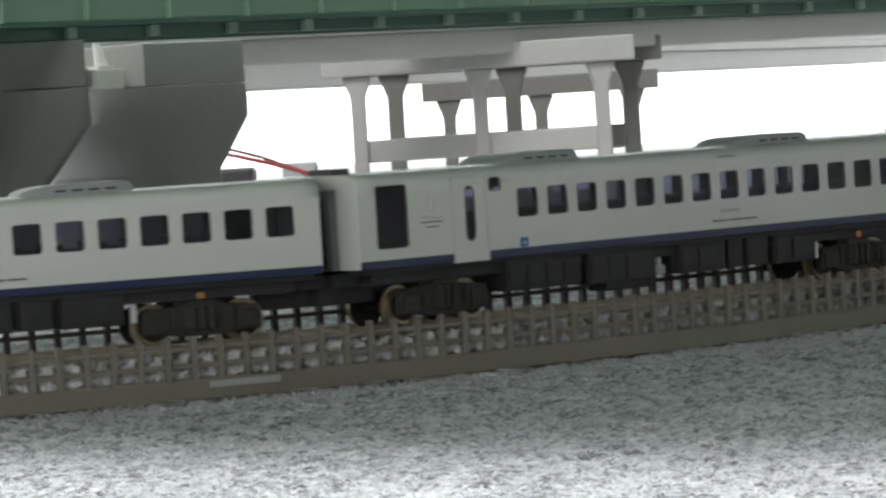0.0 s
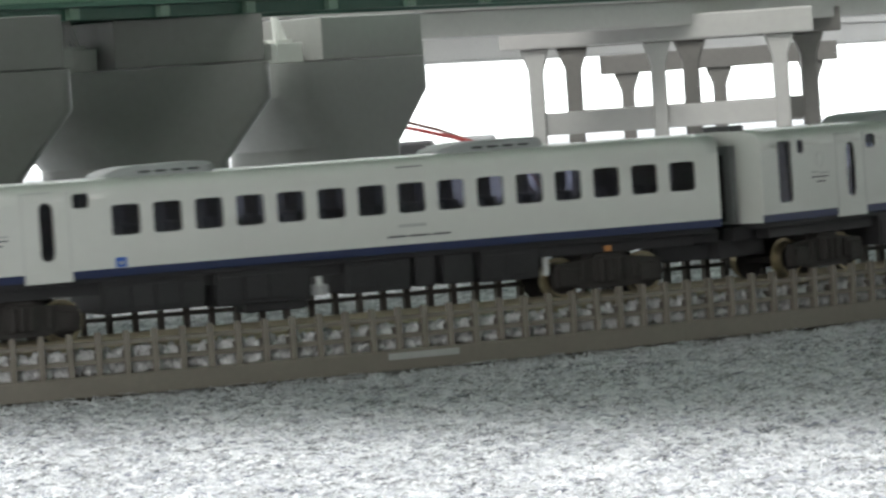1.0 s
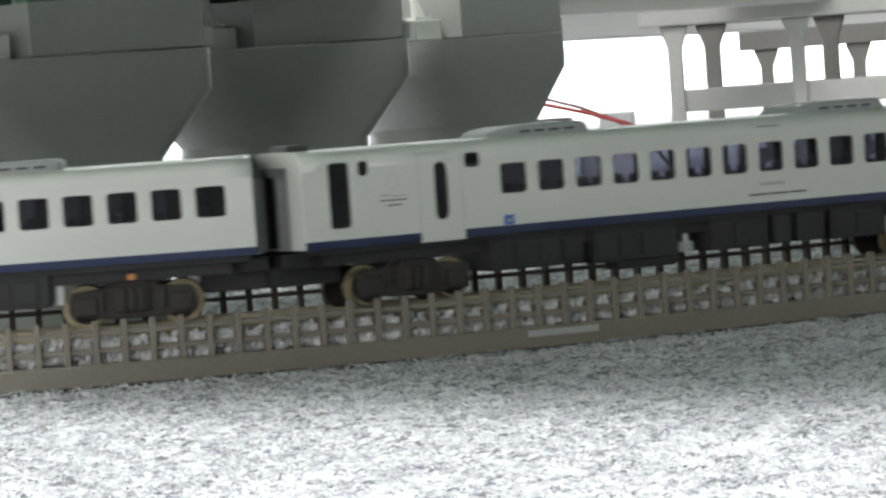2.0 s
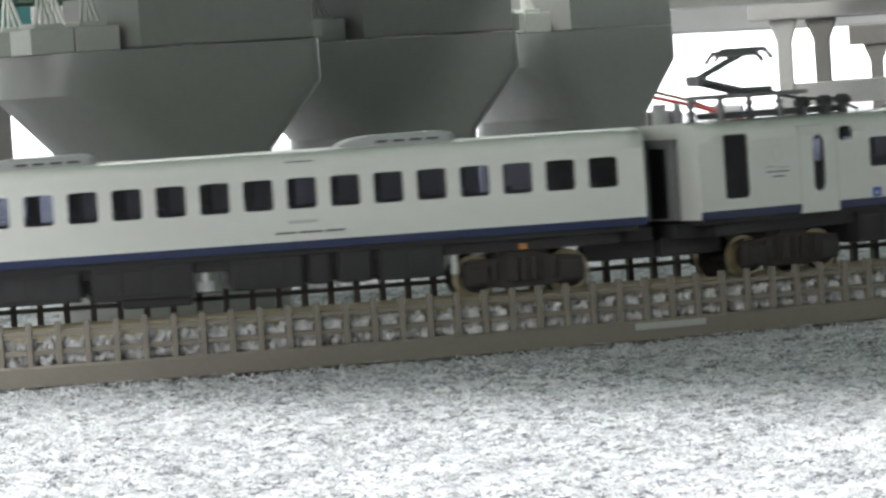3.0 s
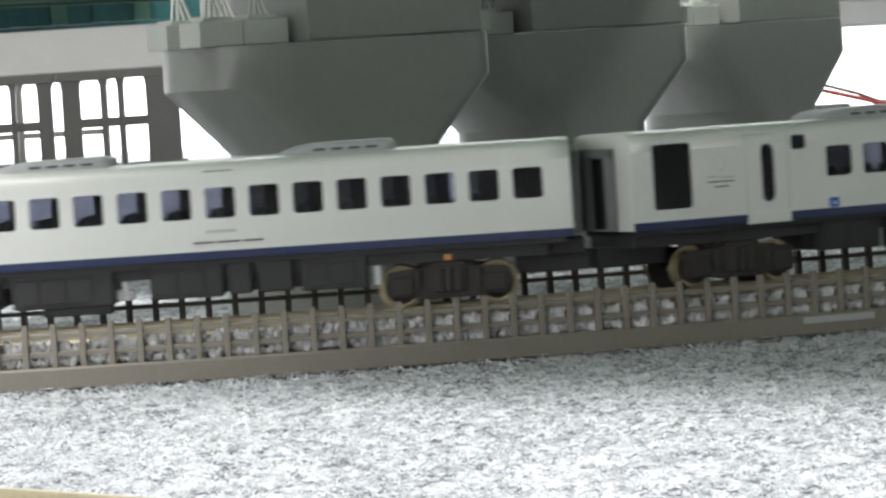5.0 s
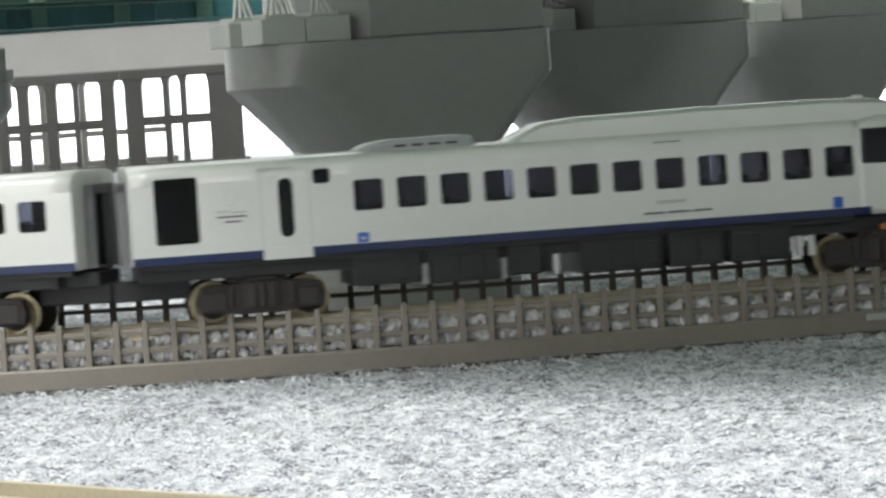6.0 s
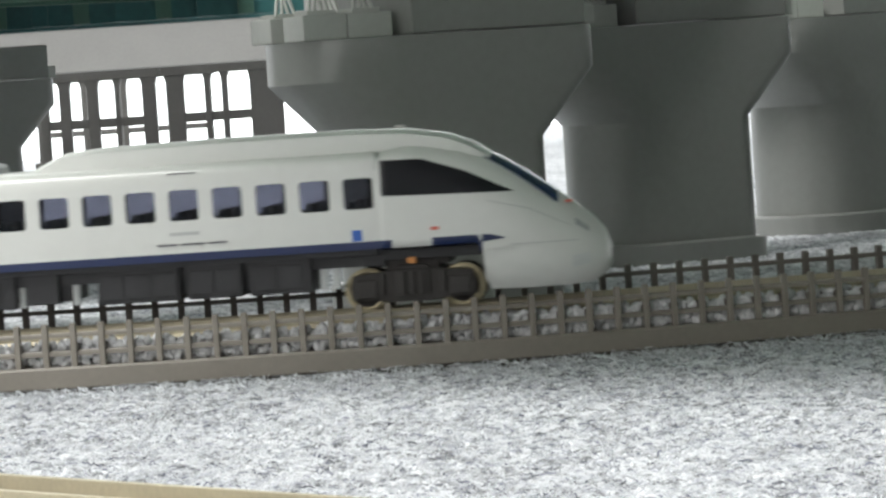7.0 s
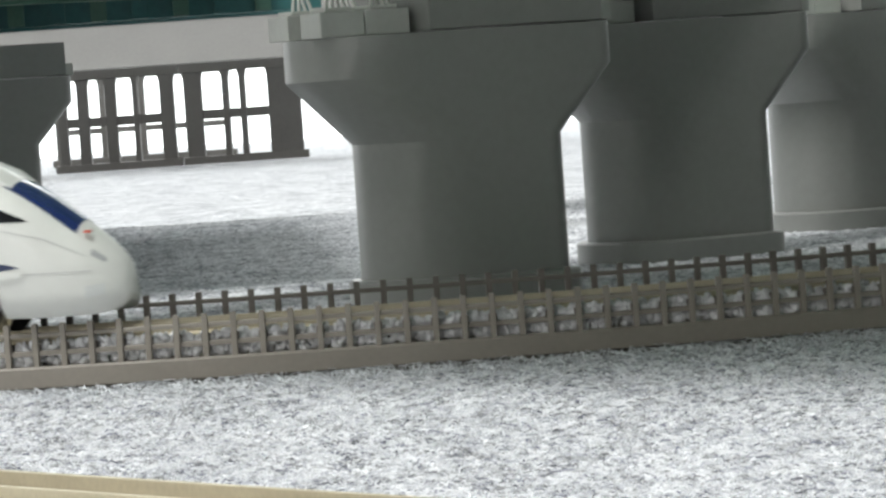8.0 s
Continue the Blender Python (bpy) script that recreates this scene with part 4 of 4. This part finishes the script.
# ---- far bridge at the other side ----
far_bridge = empty("teal_bridge", pose(-0.22, 1.36, 0, 0, 0, 4), "teal plastic girder bridge seen far behind", "bridge")
part("girder", box(-400, 185, -34, -30, 67.5, 82, 0.3), TEAL, far_bridge)
part("girder", box(-400, 185, 30, 34, 67.5, 82, 0.3), TEAL, far_bridge)
# stretched far past the girders, out of view, to shade the carpet behind the track
part("deck", box(-400, 165, -480, 36, 82.2, 86, 0.3), TEAL, far_bridge)
for i in range(44):
    part("stiffener", box(-395 + 13 * i, -390 + 13 * i, -37.5, -34, 67.8, 82, 0.1), DEEP_GREEN if i % 2 else TEAL, far_bridge)


# ---- pale viaduct behind ----
def bent(width, high, material, label, tie=0.55, columns=3, cap=7.0, w=2.4, flare=2.0):
    """A viaduct bent: columns, a cap beam and a tie beam, in millimetres."""
    b = empty("viaduct_bent", Matrix(), label, "viaduct pier", "piers of the far viaduct")
    for k in range(columns):
        x = -width / 2 + width * k / (columns - 1)
        part("column", prism([(x - w, 0), (x + w, 0), (x + w, high - 8), (x + w * flare, high - 1), (x - w * flare, high - 1), (x - w, high - 8)], -5, 5, 0.5), material, b)
    part("cap_beam", box(-width / 2 - 11, width / 2 + 11, -6.5, 6.5, high - 1, high + cap, 0.6), material, b)
    part("tie_beam", box(-width / 2, width / 2, -3.4, 3.4, high * tie - 3.6, high * tie + 3.6, 0.4), material, b)
    part("plinth", box(-width / 2 - 6, width / 2 + 6, -7, 7, 0, 6, 0.5), material, b)
    return b


front_bent = bent(78, 56, VIADUCT, "pale grey plastic viaduct pier with tie beam")
front_bent.matrix_basis = pose(0.2436, 1.328, FLOOR, 0, 0, -9.8)
# same plastic as the front bent; its back-lit shade is put into the colour
mid_bent = bent(78, 56, FAR_SHADED_GREY, "brown-grey viaduct pier with tie beam, shade in its colour", w=2.7)
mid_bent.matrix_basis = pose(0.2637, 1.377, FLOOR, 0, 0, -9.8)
rear_bent = bent(76, 47, FAR_SHADED_GREY, "brown-grey viaduct pier with tie beam, shade in its colour", w=2.7)
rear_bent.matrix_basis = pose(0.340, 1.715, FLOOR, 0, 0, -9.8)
def dark_frame(x, y, columns, label, high=59, tie=(28.5, 34.5), material=FAR_SHADED_GREY):
    """A bent with columns of uneven width, given as (from, to) in millimetres."""
    b = empty("viaduct_bent", pose(x, y, FLOOR), label, "viaduct pier", "piers of the far viaduct")
    for x0, x1 in columns:
        part("column", prism([(x0, 0), (x1, 0), (x1, high - 4), (x1 + 1.2, high), (x0 - 1.2, high), (x0, high - 4)], -5, 5, 0.4), material, b)
    left, right = columns[0][0], columns[-1][1]
    part("cap_beam", box(left - 3, right + 3, -6.5, 6.5, high, high + 8, 0.6), material, b)
    part("tie_beam", box(left, right, -3.4, 3.4, *tie, 0.4), material, b)
    part("plinth", box(left - 3, right + 3, -7, 7, 0, 5, 0.5), material, b)
    return b


dark_frame(-0.196, 2.70, [(-44, -38), (-31, -24), (-13, -6), (4.5, 8), (22, 31)], "brown-grey viaduct pier with tie beam, shade in its colour")
dark_frame(-0.116, 2.70, [(-42, -31), (-18, -14), (-7, -3), (11, 32)], "brown-grey viaduct pier with tie beam, shade in its colour")
dark_frame(-0.205, 2.98, [(-62, -56), (-30, -26), (-2, 2), (30, 34), (58, 62)], "brown-grey viaduct pier with tie beam, shade in its colour", 60, (22, 26))


def girder_deck(name, a, b, z0, z1, thick, material, label):
    """A straight viaduct deck from a to b on the plan, with a parapet and joints."""
    a, b = Vector((*a, 0)), Vector((*b, 0))
    d = b - a
    length = d.length * 1000
    deck = empty(name, Matrix.Translation(a) @ pose(0, 0, 0, 0, 0, math.degrees(math.atan2(d.y, d.x))), label, "viaduct")
    part("beam", box(0, length, 0, thick, z0, z1 - 4, 0.6), material, deck)
    part("slab", box(0, length, -3, thick + 3, z1 - 4, z1, 0.5), material, deck)
    n = max(2, int(length / 140))
    for k in range(n):
        part("parapet", box(length * k / n + 0.4, length * (k + 1) / n - 0.4, -2.6, -0.8, z1 + 0.05, z1 + 11, 0.3), material, deck)
    return deck


girder_deck("viaduct_deck", (0.02, 1.14), (0.75, 1.70), 58, 70, 18, VIADUCT, "pale grey plastic viaduct deck on slim piers")
girder_deck("viaduct_deck", (0.02, 1.25), (0.80, 2.75), 53.5, 68, 40, VIADUCT, "pale grey plastic viaduct deck on slim piers")
girder_deck("viaduct_deck", (-0.75, 2.60), (0.12, 2.62), 63.0, 95, 60, VIADUCT, "pale grey plastic viaduct deck on dark piers")

# ---- wiring and boxes behind the train ----
box_at = pose(0.150, 1.190, FLOOR, 0, 0, -10)
tagged(part("power_pack", box(-14, 2, -10, 10, 0, 30, 1.0), CASE, None, m=box_at), "black plastic power pack on the carpet", "power pack")
tagged(part("card_box", box(-9, 10, -8, 8, 0, 26, 0.6), PAPER, None, m=pose(0.166, 1.21, FLOOR, 0, 0, -14)), "small white card box on the carpet", "box")
tagged(part("switch_box", box(-5, 5, -6, 6, 0, 30, 0.8), ROOF_GREY, None, m=pose(0.172, 1.24, FLOOR, 0, 0, -12)), "grey plastic switch box on the carpet", "switch")
tagged(part("red_wire", tube([(118, 1150, 36.5), (132, 1152, 34.8), (143, 1154, 32.2), (153, 1156, 29.4), (163, 1158, 26.2), (174, 1162, 20), (182, 1166, 8), (190, 1170, 1)], 0.6), RED_WIRE), "thin red wire hanging down to the carpet", "wire")
tagged(part("dark_wire", tube([(116, 1153, 37), (130, 1155, 36.4), (140, 1156, 34.6), (150, 1158, 31.6), (160, 1160, 27.5), (172, 1164, 18), (182, 1168, 5), (188, 1172, 1)], 0.5), DARK_WIRE), "thin dark brown wire hanging down to the carpet", "wire")

# ---- loose fibres of the carpet ----
fuzz = bmesh.new()
rng = random.Random(9)
for k in range(6500):
    if k % 8:
        a = rng.uniform(-0.24, 0.86)
        r = R_NEAR + 0.0013 + abs(rng.gauss(0, 0.006))
        x, y = CX + r * math.sin(a), CY - r * math.cos(a)
    else:
        x, y = rng.uniform(-0.09, 0.2), rng.uniform(0.43, 0.66)
        if math.hypot(x - CX, y - CY) < R_NEAR + 0.002:
            continue
    t = rng.uniform(0, math.tau)
    n, h = rng.uniform(0.0012, 0.0042), rng.uniform(0.0004, 0.0018)
    d = Vector((math.cos(t), math.sin(t), 0)) * n
    side = Vector((-math.sin(t), math.cos(t), 0)) * 0.00005
    pts = [Vector((x, y, FLOOR)), Vector((x, y, FLOOR + h)) + d * 0.35, Vector((x, y, FLOOR + h * rng.uniform(0.2, 1.1))) + d]
    vs = [fuzz.verts.new(p + o) for p in pts for o in (-side, side + Vector((0, 0, 0.00007)))]
    fuzz.faces.new((vs[0], vs[1], vs[3], vs[2]))
    fuzz.faces.new((vs[2], vs[3], vs[5], vs[4]))
tagged(part("carpet_fibres", fuzz, FIBRE), "loose pale fibres standing out of the carpet", "carpet", kind="stuff")

# ---- movement of the train ----
CENTRES = [7.84, 32.26, 56.92, 81.79, 106.77]
SURGE = [(0.0, -0.29), (0.25, 0.05), (0.8, 0.39), (1.5, 0.05), (2.8, -0.25), (3.5, 0.0), (5.0, 0.0), (6.5, 0.50), (7.0, 0.57), (7.5, 0.95), (8.0, 1.05)]


def surge(t):
    for (a, u), (b, v) in zip(SURGE, SURGE[1:]):
        if a <= t <= b:
            k = (t - a) / (b - a)
            return u + (v - u) * k * k * (3 - 2 * k)
    return 0.0


def car_pose(degrees, t):
    s = radians(degrees - 18.29 * t + 0.304 * t * t + surge(t)) * RC
    (p, _), (q, _) = on_track(s - 0.0482), on_track(s + 0.0482)
    d = q - p
    return Matrix.Translation((p + q) / 2) @ pose(0, 0, 0, 0, 0, math.degrees(math.atan2(d.y, d.x))) @ pose(-0.0044, 0, 0)


def motions():
    for car, degrees in zip(CARS, CENTRES):
        walk(car, [(0.25 * k, car_pose(degrees, 0.25 * k)) for k in range(33)])


motions()
